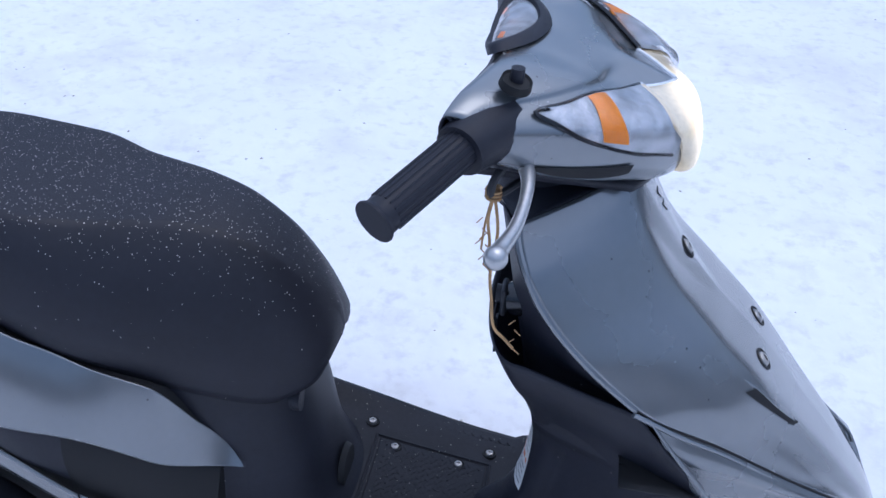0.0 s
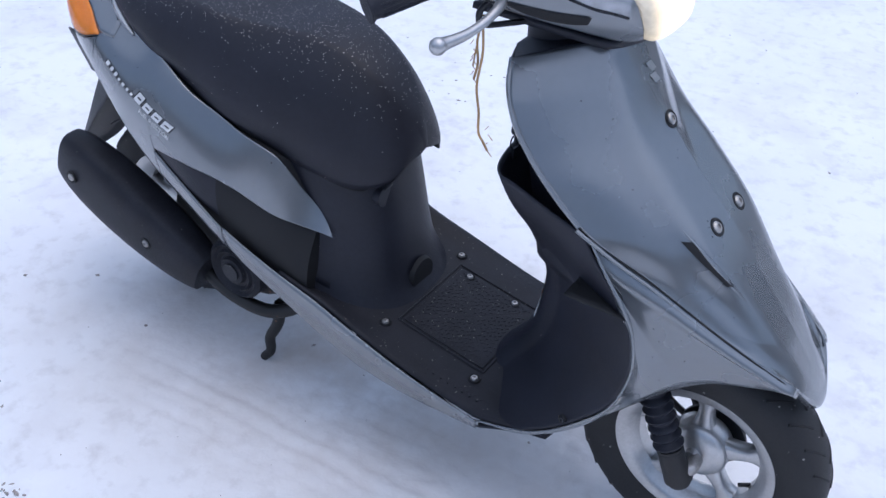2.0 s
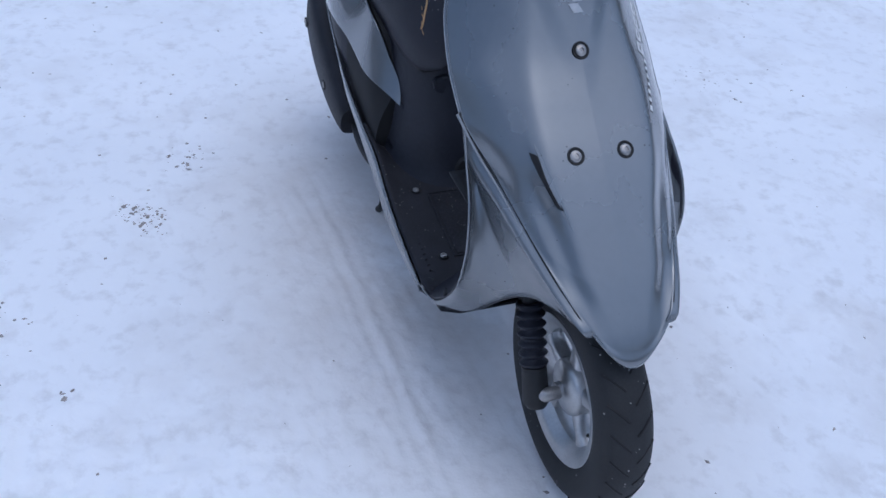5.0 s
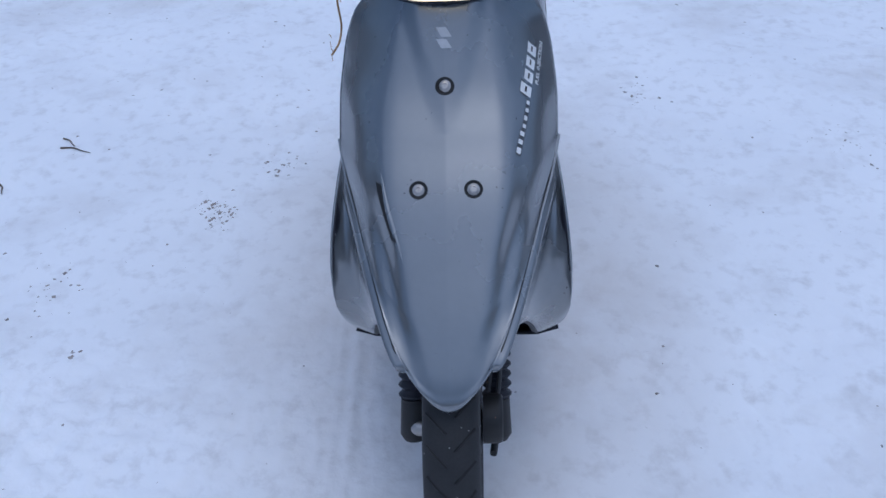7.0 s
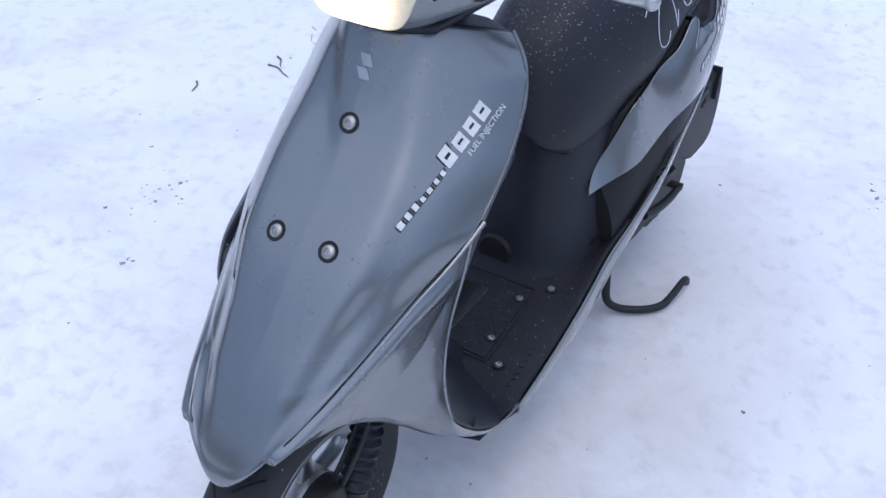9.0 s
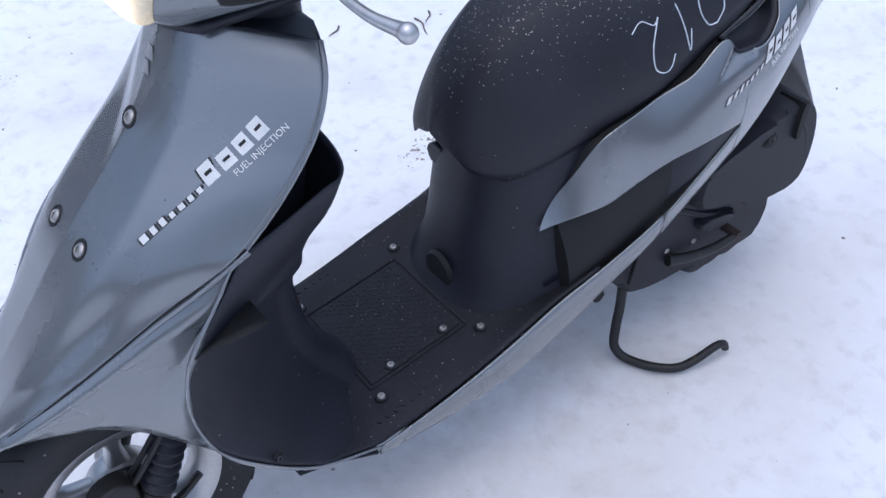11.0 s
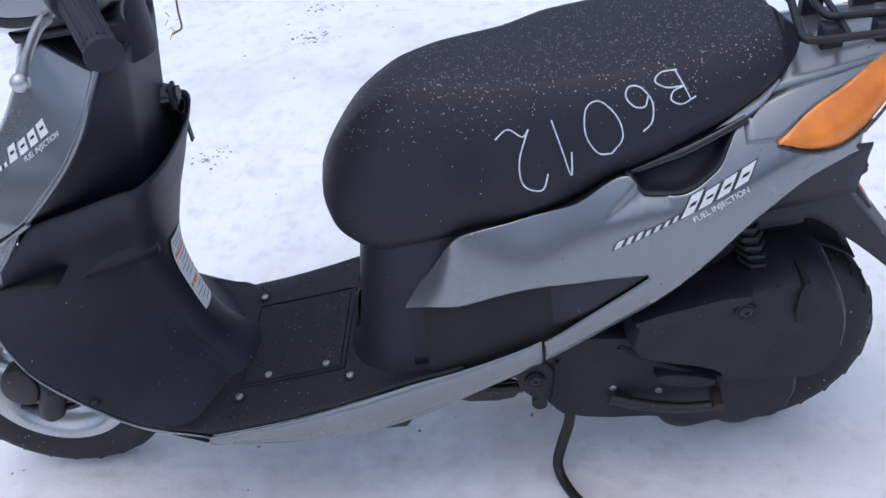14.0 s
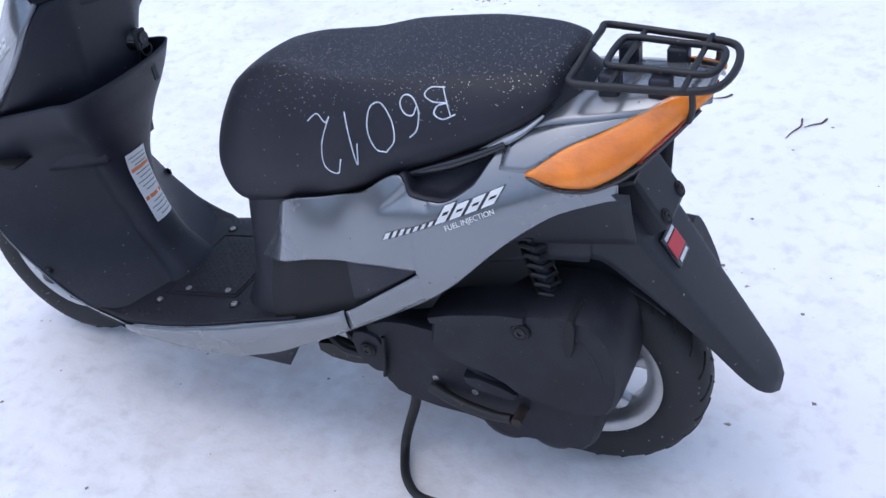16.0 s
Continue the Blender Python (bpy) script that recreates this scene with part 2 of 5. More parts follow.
def smooth_line(points, n=8):
    """Points on a Catmull-Rom line through the given ones."""
    p = [Vector(q) for q in points]
    p = [p[0] * 2 - p[1], *p, p[-1] * 2 - p[-2]]
    out = []
    for a, b, c, d in zip(p, p[1:], p[2:], p[3:]):
        for k in range(n):
            t = k / n
            out.append(0.5 * ((2 * b) + (c - a) * t + (2 * a - 5 * b + 4 * c - d) * t * t + (3 * b - a - 3 * c + d) * t ** 3))
    return out + [p[-2]]


def tube(bm, points, radius, n=10, smooth=6):
    """A round bar along the points; radius: a number, or a function of 0 to 1."""
    line = smooth_line(points, smooth) if smooth else [Vector(q) for q in points]
    side = None
    rings = []
    for i, p in enumerate(line):
        way = (line[min(i + 1, len(line) - 1)] - line[max(i - 1, 0)]).normalized()
        if side is None:
            side = way.orthogonal().normalized()
        side = (side - way * side.dot(way)).normalized()
        other = way.cross(side)
        r = radius(i / (len(line) - 1)) if callable(radius) else radius
        rings.append([bm.verts.new(p + r * (math.cos(2 * math.pi * k / n) * side + math.sin(2 * math.pi * k / n) * other)) for k in range(n)])
    for a, b in zip(rings, rings[1:]):
        for k in range(n):
            bm.faces.new((a[k], a[(k + 1) % n], b[(k + 1) % n], b[k]))
    cap(bm, rings[0], True)
    cap(bm, rings[-1])
    return bm


def lathe(bm, profile, centre, axis="Y", n=40):
    """A turned solid: profile of (radius, along) pairs round an axis through the centre."""
    c = Vector(centre)

    def place(r, a, t):
        s, q = r * math.sin(t), r * math.cos(t)
        return c + Vector({"X": (a, q, s), "Y": (q, a, s), "Z": (q, s, a)}[axis])

    rows = [[bm.verts.new(place(r, a, 2 * math.pi * k / n)) for k in range(n)] for r, a in profile]
    for a, b in zip(rows, rows[1:]):
        for k in range(n):
            bm.faces.new((a[k], b[k], b[(k + 1) % n], a[(k + 1) % n]))
    return rows


def block(bm, lo, hi, m=None):
    vs = bmesh.ops.create_cube(bm, size=1)["verts"]
    lo, hi = Vector(lo), Vector(hi)
    for v in vs:
        v.co = Vector([(lo[k] + hi[k]) / 2 + v.co[k] * (hi[k] - lo[k]) for k in range(3)])
        if m:
            v.co = m @ v.co
    return bm


def slab(bm, outline, y0, y1, rounds=2, taper=0.0):
    """An outline of (x, z) pairs, its corners rounded off, as a body from y0 to y1."""
    p = [Vector(q) for q in outline]
    for _ in range(rounds):
        p = [v for a, b in zip(p, p[1:] + p[:1]) for v in (a * 0.75 + b * 0.25, a * 0.25 + b * 0.75)]
    mid = sum(p, Vector((0, 0))) / len(p)
    steps = [(y0, 0.0), (y0 + (y1 - y0) * 0.75, 0.0), (y0 + (y1 - y0) * 0.93, 0.35), (y1, 1.0)]
    rings = [[bm.verts.new((q.x + (mid.x - q.x) * taper * k, y, q.y + (mid.y - q.y) * taper * k)) for q in p] for y, k in steps]
    for a, b in zip(rings, rings[1:]):
        for k in range(len(p)):
            bm.faces.new((a[k], a[(k + 1) % len(p)], b[(k + 1) % len(p)], b[k]))
    cap(bm, rings[0], True)
    cap(bm, rings[-1])
    return bm


def part(name, bm, mat, parent=None, label="", thick=0.0, bevel=0.0, sharp=40, category=""):
    """Links a bmesh as one mesh object under a thing or a part."""
    bmesh.ops.recalc_face_normals(bm, faces=bm.faces)
    me = bpy.data.meshes.new(name)
    bm.to_mesh(me)
    bm.free()
    me.materials.append(mat)
    me.polygons.foreach_set("use_smooth", [True] * len(me.polygons))
    me.set_sharp_from_angle(angle=radians(sharp))
    ob = new(name, me)
    ob.parent = parent
    if thick:
        so = ob.modifiers.new("thickness", "SOLIDIFY")
        so.thickness, so.offset = min(thick, 0.003) if thick < 0.006 else thick, 0.0
    if bevel:
        be = ob.modifiers.new("edge", "BEVEL")
        be.width, be.segments, be.limit_method, be.angle_limit = bevel, 2, "ANGLE", radians(35)
    return tagged(ob, label, category)


def mirror(p, s):
    return Vector((p[0], p[1] * s, p[2]))


# ---- ground ----
def spaced(lo, hi, step, far):
    """Even steps from lo to hi, then steps that grow out to far on both sides."""
    out = list(np.arange(lo, hi + step / 2, step))
    d, up, down = step, [], []
    x = 0.0
    while x < far:
        d *= 1.35
        x += d
        up.append(out[-1] + x)
        down.append(out[0] - x)
    return down[::-1] + out + up


def ground_height(x, y):
    near = max(0.0, 1 - max(abs(x - 0.5) - 2.5, abs(y) - 2.5, 0) / 3)
    z = 0.022 * noise.noise((x * 1.1, y * 1.1, 0.3)) + 0.010 * noise.noise((x * 4.1, y * 4.1, 1.7)) + 0.0035 * noise.noise((x * 10, y * 10, 3.1)) + 0.0042 * noise.noise((x * 23, y * 23, 5.3)) * max(0.0, 0.4 + 1.6 * noise.noise((x * 1.7, y * 1.7, 9.1)))
    # ruts of tyres, along the scooter's right
    rut = 0.0
    if -0.5 < y < 0.1:
        for c in (-0.105, -0.150, -0.190, -0.245, -0.285, -0.345):
            d = y - c - 0.05 * math.sin(x * 1.3) - 0.010 * noise.noise((x * 7, c * 40, 2.2))
            rut += math.exp(-((d / 0.009) ** 2)) - 0.5 * math.exp(-(((abs(d) - 0.017) / 0.007) ** 2))
    # trampled clumps in patches
    tread = max(0.0, 0.25 + 1.5 * noise.noise((x * 1.5 + 3.3, y * 1.5, 4.4)))
    z += 0.0085 * tread * (1.0 if y < 0.1 else 0.6) * near * (noise.noise((x * 31, y * 31, 8.8)) + 0.6 * noise.noise((x * 55, y * 55, 6.1)))
    # flattened under the scooter
    under = math.exp(-((y / 0.3) ** 2)) * (0.8 if -0.6 < x < 1.7 else 0.3)
    z = z * (1 - 0.75 * under) - 0.0032 * rut * min(1.0, max(0.0, 0.5 + 1.4 * noise.noise((x * 3.2, y * 9 + 7.7, 0)))) * max(0.0, min(1.0, (x + 0.1) * 2.5, (2.1 - x) * 2)) * (0.75 + 0.25 * math.sin(x * 110 + y * 60))
    return (z - 0.004) * near - 0.020 * y * near


gx, gy = spaced(-1.9, 2.7, 0.012, 1800), spaced(-2.1, 2.1, 0.012, 1800)
gy = sorted(gy + [y + 0.006 for y in gy if -0.5 < y < 0.05])
bm = bmesh.new()
grid = [[bm.verts.new((x, y, ground_height(x, y))) for y in gy] for x in gx]
for a, b in zip(grid, grid[1:]):
    for k in range(len(gy) - 1):
        bm.faces.new((a[k], b[k], b[k + 1], a[k + 1]))
ground = part("ground", bm, SNOW, label="trodden snow, uneven, with tyre ruts and dirt", sharp=180)
tagged(ground, kind="structure", category="snow")

# unseen dark ring added all round the yard, so the paint reflects a dark horizon
bm = bmesh.new()


def woods(u, v):
    a = 2 * math.pi * u
    e = (math.cos(a), math.sin(a))
    tall = 8.0 + 2.5 * noise.noise((e[0] * 3, e[1] * 3, 1.1)) + 0.7 * noise.noise((e[0] * 14, e[1] * 14, 2.2)) + 0.12 * noise.noise((e[0] * 60, e[1] * 60, 3.3))
    r = 46 + 1.5 * noise.noise((e[0] * 30, e[1] * 30, v * 3)) + 2.0 * v
    return Vector((r * e[0], r * e[1], -0.4 + (tall + 0.4) * v))


sheet(bm, woods, 480, 6, close_u=True)
tagged(part("backdrop", bm, DARK_RING, label="unseen dark ring added round the yard for the paint to reflect", category="woods", sharp=180), kind="structure")

# ---- scooter ----
LEANING = pose(0, 0, 0.0, 0, 0, 0)
scooter = tagged(new("scooter"), "silver-grey motor scooter with black seat, standing on snow", "scooter")
scooter.matrix_basis = LEANING

# body side: half width over (x, z)
side_w = curve((-0.22, 0.04), (-0.16, 0.09), (-0.1, 0.128), (-0.013, 0.165), (0.1, 0.193), (0.2, 0.200), (0.3, 0.196), (0.4, 0.188), (0.5, 0.180), (0.6, 0.183), (0.84, 0.183))
side_z = curve((-0.2, 0.66), (-0.1, 0.63), (0.0, 0.60), (0.1, 0.56), (0.2, 0.51), (0.3, 0.42), (0.4, 0.36), (0.5, 0.29), (0.6, 0.26))
side_k = curve((-0.2, 1.2), (-0.05, 1.0), (0.04, 0.85), (0.17, 0.36), (0.3, 0.22), (0.4, 0.13), (0.5, 0.52), (0.6, 0.8))


def side_y(x, z):
    d = (z - side_z(x)) / 0.15
    return side_w(x) * (1 - (side_k(x) if d > 0 else 0.12) * min(d * d, 2.0))


cover_top = curve((-0.2, 0.63), (-0.1, 0.638), (-0.05, 0.636), (-0.012, 0.648), (-0.004, 0.705), (0.03, 0.690), (0.048, 0.665), (0.07, 0.634), (0.12, 0.610), (0.16, 0.612), (0.18, 0.634), (0.255, 0.592), (0.32, 0.570), (0.40, 0.550), (0.45, 0.478), (0.497, 0.408))
cover_top_right = curve((-0.2, 0.63), (-0.1, 0.638), (-0.05, 0.636), (-0.012, 0.648), (-0.004, 0.712), (0.042, 0.700), (0.1, 0.678), (0.174, 0.648), (0.255, 0.600), (0.32, 0.570), (0.40, 0.550), (0.45, 0.478), (0.497, 0.408))
wedge_top = curve((0.157, 0.500), (0.2, 0.500), (0.27, 0.490), (0.35, 0.471), (0.43, 0.442), (0.497, 0.408), (0.52, 0.40))
strip_top = curve((0.157, 0.497), (0.23, 0.443), (0.3, 0.392), (0.4, 0.342), (0.492, 0.306), (0.6, 0.272), (0.683, 0.248), (0.76, 0.230), (0.83, 0.218))
strip_low = curve((-0.1, 0.615), (-0.05, 0.605), (0.013, 0.566), (0.137, 0.452), (0.279, 0.362), (0.412, 0.280), (0.5, 0.232), (0.6, 0.204), (0.7, 0.194), (0.83, 0.200))

front_x = curve((0.24, 0.640), (0.265, 0.615), (0.29, 0.598), (0.34, 0.585), (0.42, 0.573), (0.52, 0.555), (0.6, 0.54))
front_w = curve((0.24, 0.184), (0.27, 0.176), (0.30, 0.163), (0.34, 0.146), (0.41, 0.136), (0.5, 0.132), (0.6, 0.126))


def column_y(x, z):
    """Half width of the black column under the seat, at x and z."""
    k = min(1.0, max(0.0, (x - 0.25) / (front_x(z) - 0.25))) ** (1 / 0.55)
    return front_w(z) * math.sqrt(max(0.0, 1 - k * k)) ** 0.75


def flank(x, z):
    k = min(1.0, max(0.0, (x - 0.22) / 0.25))
    k = k * k * (3 - 2 * k)
    return side_y(x, z) * (1 - k) + (column_y(x, z) + 0.0005) * k


for s, side in ((1, "left"), (-1, "right")):
    bm = bmesh.new()

    def cover(u, v, s=s):
        x = -0.115 + u * 0.612
        lo = strip_low(x) if x < 0.157 else wedge_top(x)
        z = lo + ((cover_top if s > 0 else cover_top_right)(x) - lo) * v
        k = min(1.0, max(0.0, (0.210 - x) / 0.05)) * (x > 0.13) * (s > 0)
        scoop = 0.013 * k * max(0.0, 1 - abs(z - 0.583 - 0.034 * k) / (0.004 + 0.016 * k))
        return Vector((x, s * (side_y(x, z) - scoop), z))

    sheet(bm, cover, 170, 44)
    sheet(bm, lambda u, v, s=s: Vector(((x := 0.15 + u * 0.15), s * side_y(x, (z := strip_low(x) + (strip_top(x) - 0.004 - strip_low(x)) * v)), z)), 16, 5)
    part("side_cover", bm, SILVER, scooter, "glossy silver-grey side cover", thick=0.004, sharp=60)
    # dark wedge under the silver cover
    bm = bmesh.new()
    sheet(bm, lambda u, v, s=s: Vector(((x := 0.160 + u * 0.37), s * (flank(x, (z := strip_top(x) + 0.001 + (wedge_top(x) - 0.002 - strip_top(x)) * v)) - 0.003 + 0.006 * min(1.0, max(0.0, (x - 0.30) / 0.10)) - 0.010 * max(0.0, (x - 0.46) / 0.07)), z)), 40, 8)
    part("wedge_panel", bm, BLACK, scooter, "matt black lower side panel", thick=0.004)
    # floor strip with its underside
    bm = bmesh.new()

    def strip(u, v, s=s):
        x = 0.304 + u * 0.53
        zt, zl = strip_top(x), strip_low(x)
        if v < 0.5:
            z = zt + (zl - zt) * v * 2
            return Vector((x, s * (side_y(x, z) + 0.002 * math.sin(v * 2 * math.pi)), z))
        k = (v - 0.5) * 2
        k *= min(1.0, max(0.1, (x - 0.44) / 0.12)) * min(1.0, max(0.08, (0.836 - x) / 0.16))
        return Vector((x, s * (side_y(x, zl) - 0.070 * k), zl - 0.018 * k * (1.2 - 0.4 * k)))

    sheet(bm, strip, 40, 10)
    part("floor_strip", bm, SILVER, scooter, "silver-grey sill along the footboard", thick=0.003, sharp=60)
    # black belly cover
    bm = bmesh.new()

    def belly(u, v, s=s):
        x = 0.79 - 0.344 * u
        top = Vector((x, side_y(x, strip_low(x)) - 0.012 - 0.055 * u ** 3, strip_low(x) + 0.004))
        low = Vector((0.79 - 0.251 * u, 0.165 - 0.070 * u, 0.194 - 0.075 * u))
        return mirror(top.lerp(low, v), s)

    sheet(bm, belly, 20, 6)
    part("belly_panel", bm, GREY, scooter, "dark grey belly panel", thick=0.004)

# closed dark inner body behind the covers
bm = bmesh.new()


def core(u, v):
    x = -0.13 + u * 0.60
    lo, hi = strip_low(x) + 0.012, min(cover_top(x), 0.69) - 0.004
    a = v * 2 * math.pi
    z = (lo + hi) / 2 - (hi - lo) / 2 * math.cos(a)
    y = (side_y(x, z) - 0.012) * (1 if v <= 0.5 else -1) * min(1, abs(math.sin(a)) * 6)
    return Vector((x, y, z))


rows = sheet(bm, core, 40, 48, close_v=True)
cap(bm, rows[0], True)
cap(bm, rows[-1])
part("inner_body", bm, DARK, scooter)

# black body under the seat's front
bm = bmesh.new()


column_back = curve((0.245, 0.50), (0.28, 0.445), (0.32, 0.38), (0.362, 0.31), (0.40, 0.25), (0.6, 0.25))


def column(u, v):
    z = 0.245 + u * 0.30
    a = (v - 0.5) * 2
    xf, w = front_x(z), front_w(z)
    t = abs(a)
    # plan curve: straight flanks, round front
    ang = (1 - t) * math.pi / 2
    xb = column_back(z)
    x = max(xb, 0.25 + (xf - 0.25) * math.sin(ang) ** 0.55)
    y = min(w * math.cos(ang) ** 0.75, column_y(xb, z)) * (1 if a > 0 else -1)
    return Vector((x, y, z))


sheet(bm, column, 16, 48)
part("seat_column", bm, BLACK, scooter, "black panel below the seat")
# lock and catch under the seat's front
bm = bmesh.new()
lathe(bm, [(0.0, 0.0), (0.016, 0.0), (0.018, 0.006), (0.018, 0.03), (0, 0.03)], (0.528, -0.055, 0.478), "X", 20)
part("seat_lock", bm, BLACK, scooter)
bm = bmesh.new()
block(bm, (0.525, -0.058, 0.490), (0.560, -0.034, 0.498))
part("seat_hook", bm, GREY, scooter, bevel=0.003)
# drain recess at the column's foot
bm = bmesh.new()
lathe(bm, [(0.0, 0.0), (0.030, 0.0), (0.034, -0.008), (0.0, -0.010)], (0.600, 0.0, 0.300), "X", 20)
part("access_plug", bm, DARK, scooter)

# ---- seat ----
seat_top = curve((-0.026, 0.752), (-0.015, 0.764), (0.02, 0.767), (0.1, 0.763), (0.2, 0.754), (0.26, 0.747), (0.33, 0.738), (0.40, 0.737), (0.46, 0.727), (0.52, 0.695), (0.57, 0.641), (0.597, 0.592), (0.602, 0.566))
seat_low = curve((-0.026, 0.735), (0.0, 0.712), (0.042, 0.690), (0.1, 0.666), (0.174, 0.637), (0.255, 0.594), (0.32, 0.568), (0.39, 0.545), (0.46, 0.523), (0.53, 0.507), (0.58, 0.522), (0.602, 0.560))
seat_w = curve((-0.026, 0.075), (-0.015, 0.098), (0.02, 0.122), (0.08, 0.143), (0.16, 0.156), (0.26, 0.156), (0.36, 0.146), (0.45, 0.132), (0.52, 0.112), (0.57, 0.084), (0.595, 0.05), (0.602, 0.012))
seat_rim = curve((-0.026, 0.050), (-0.01, 0.066), (0.05, 0.088), (0.15, 0.106), (0.25, 0.106), (0.336, 0.082), (0.42, 0.060), (0.48, 0.048), (0.56, 0.030), (0.602, 0.004))


def seat_point(x, a, lift=0.0):
    """A place on the seat: a runs from -1 (right seam) over 0 (crown) to 1 (left seam); past 0.4 it is the side."""
    t = abs(a)
    w, lo, hi = seat_w(x) + lift, seat_low(x), seat_top(x) + lift
    rim = min(seat_rim(x), w * 0.8)
    if t < 0.4:
        y, z = rim * t / 0.4, hi - 0.004 * (t / 0.4) ** 2
    else:
        lean = 0.42
        ang = lean + (math.pi / 2 - lean) * (t - 0.4) / 0.6
        y = rim + (w - rim) * (math.sin(ang) - math.sin(lean)) / (1 - math.sin(lean))
        z = lo + (hi - 0.004 - lo) * math.cos(ang) / math.cos(lean)
        y *= 0.93 + 0.07 * min(1.0, math.cos(ang) * 4)
    return Vector((x, y if a > 0 else -y, z))


bm = bmesh.new()


def seat_f(u, v):
    x = -0.026 + 0.628 * (0.5 - 0.5 * math.cos(math.pi * min(1, max(0, u))))
    return seat_point(x, -1 + 2 * v)


rows = sheet(bm, seat_f, 72, 60)
seat = part("seat", bm, VINYL, scooter, "black vinyl seat dusted with grit, chalk number on its side", thick=0.004, sharp=80)
# seat base
bm = bmesh.new()
sheet(bm, lambda u, v: Vector(((x := -0.015 + u * 0.555), (2 * v - 1) * (seat_w(x) * 0.88), seat_low(x) - 0.002)), 40, 8)
part("seat_base", bm, DARK, scooter, thick=0.012)

# ---- front shield ----
mid_x = curve((0, 0.925), (0.1, 0.962), (0.2, 1.000), (0.32, 1.058), (0.44, 1.116), (0.58, 1.180), (0.74, 1.246), (0.88, 1.290), (0.95, 1.300), (1, 1.290))
mid_z = curve((0, 0.860), (0.1, 0.800), (0.2, 0.745), (0.32, 0.684), (0.44, 0.626), (0.58, 0.551), (0.74, 0.472), (0.88, 0.410), (0.95, 0.388), (1, 0.372))
rim_x = curve((0, 0.822), (0.1, 0.842), (0.2, 0.872), (0.32, 0.918), (0.44, 0.969), (0.58, 1.062), (0.74, 1.165), (0.88, 1.245), (0.95, 1.272), (1, 1.275))
rim_y = curve((0, 0.118), (0.04, 0.136), (0.1, 0.152), (0.2, 0.162), (0.32, 0.167), (0.44, 0.166), (0.58, 0.140), (0.74, 0.108), (0.88, 0.079), (0.95, 0.060), (0.98, 0.042), (1, 0.020))
rim_z = curve((0, 0.828), (0.1, 0.782), (0.2, 0.738), (0.32, 0.690), (0.44, 0.645), (0.58, 0.587), (0.74, 0.516), (0.88, 0.462), (0.95, 0.438), (1, 0.392))


def shield(u, a, lift=0.0):
    """A place on the front panel: u from its top to the nose, a from -1 (right) to 1 (left)."""
    t = abs(a)
    # raised V at the top, a crease along each flank, soft flutes beside it
    bend = (0.38 + 0.14 * math.exp(-((u - 0.36) / 0.22) ** 2)) * (1 - 0.8 * max(0.0, (u - 0.7) / 0.3))
    soft = [0.5 * (d + math.sqrt(d * d + 0.006)) for d in (t - bend, 1 - bend, -bend)]
    g = 0.07 * t + 0.93 * (max(0.0, soft[0] - soft[2]) / (soft[1] - soft[2])) ** (1.22 + 0.6 * max(0.0, u - 0.6))
    k = min(1.0, max(0.0, (0.40 * (1 - u / 0.30) - t) / 0.20 + 0.5)) if u < 0.30 else 0.0
    hump = 0.010 * k * k * (3 - 2 * k) * (1 - u / 0.32)
    flute = -0.004 * math.exp(-((t - 0.60) / 0.10) ** 2) * math.exp(-((u - 0.50) / 0.24) ** 2) + 0.002 * math.exp(-((t - 0.82) / 0.10) ** 2) * math.exp(-((u - 0.55) / 0.3) ** 2)
    out = hump + flute + lift
    x = mid_x(u) + (rim_x(u) - mid_x(u)) * g
    z = mid_z(u) + (rim_z(u) - mid_z(u)) * g
    y = rim_y(u) * (1.06 * t - 0.06 * t ** 3)
    return Vector((x + out * 0.8, y if a > 0 else -y, z + out * 0.6))


bm = bmesh.new()
sheet(bm, lambda u, v: shield(u, -1 + 2 * v), 170, 160)
front_panel = part("front_panel", bm, SILVER, scooter, "silver-grey front shield, scuffed", thick=0.004, sharp=70)
# rolled back edge of the panel's top
for s in (1, -1):
    bm = bmesh.new()
    tube(bm, [shield(u, s * 0.995) + Vector((-0.004, 0, -0.001)) for u in (0.0, 0.06, 0.14, 0.22, 0.3, 0.37, 0.435)], 0.0042, 8, 4)
    part("panel_edge", bm, SILVER, scooter)
    # dark joint between front panel and side panel
    bm = bmesh.new()
    tube(bm, [shield(u, s * 1.0) + Vector((-0.001, 0, -0.001)) for u in (0.435, 0.52, 0.6, 0.7, 0.8, 0.9, 0.95)], 0.0020, 6, 4)
    part("panel_joint", bm, DARK, scooter)
    bm = bmesh.new()
    tube(bm, [shield(u, s * 1.0) + Vector((-0.004, s * 0.0035, -0.0045)) for u in (0.435, 0.52, 0.6, 0.7, 0.8, 0.9, 0.95)], lambda t: 0.0034 * (1 - 0.75 * t), 8, 4)
    part("joint_bead", bm, SILVER, scooter)

# air slot on the right of the panel: a dark sheet paints its shade
bm = bmesh.new()
sheet(bm, lambda u, v: shield(0.425 + u * 0.115, -(0.545 + 0.055 * v) + 0.085 * u, 0.0042), 24, 6)
part("air_slot_shade", bm, DARK, scooter, "air slot, its shade painted as a dark sheet")
bm = bmesh.new()
tube(bm, [shield(0.375 + k * 0.0095, -0.555 + 0.0058 * k, 0.0) for k in range(0, 26, 2)], lambda t: 0.0005 + 0.004 * math.sin(math.pi * t), 8, 2)
part("slot_lip", bm, SILVER, scooter)


def shield_at(x, y):
    """The place on the front panel nearest to a given x and y."""
    best = min(((shield(u / 80, a / 40), u / 80, a / 40) for u in range(81) for a in range(-40, 41)), key=lambda q: (q[0].x - x) ** 2 + (q[0].y - y) ** 2)
    return best[1:]


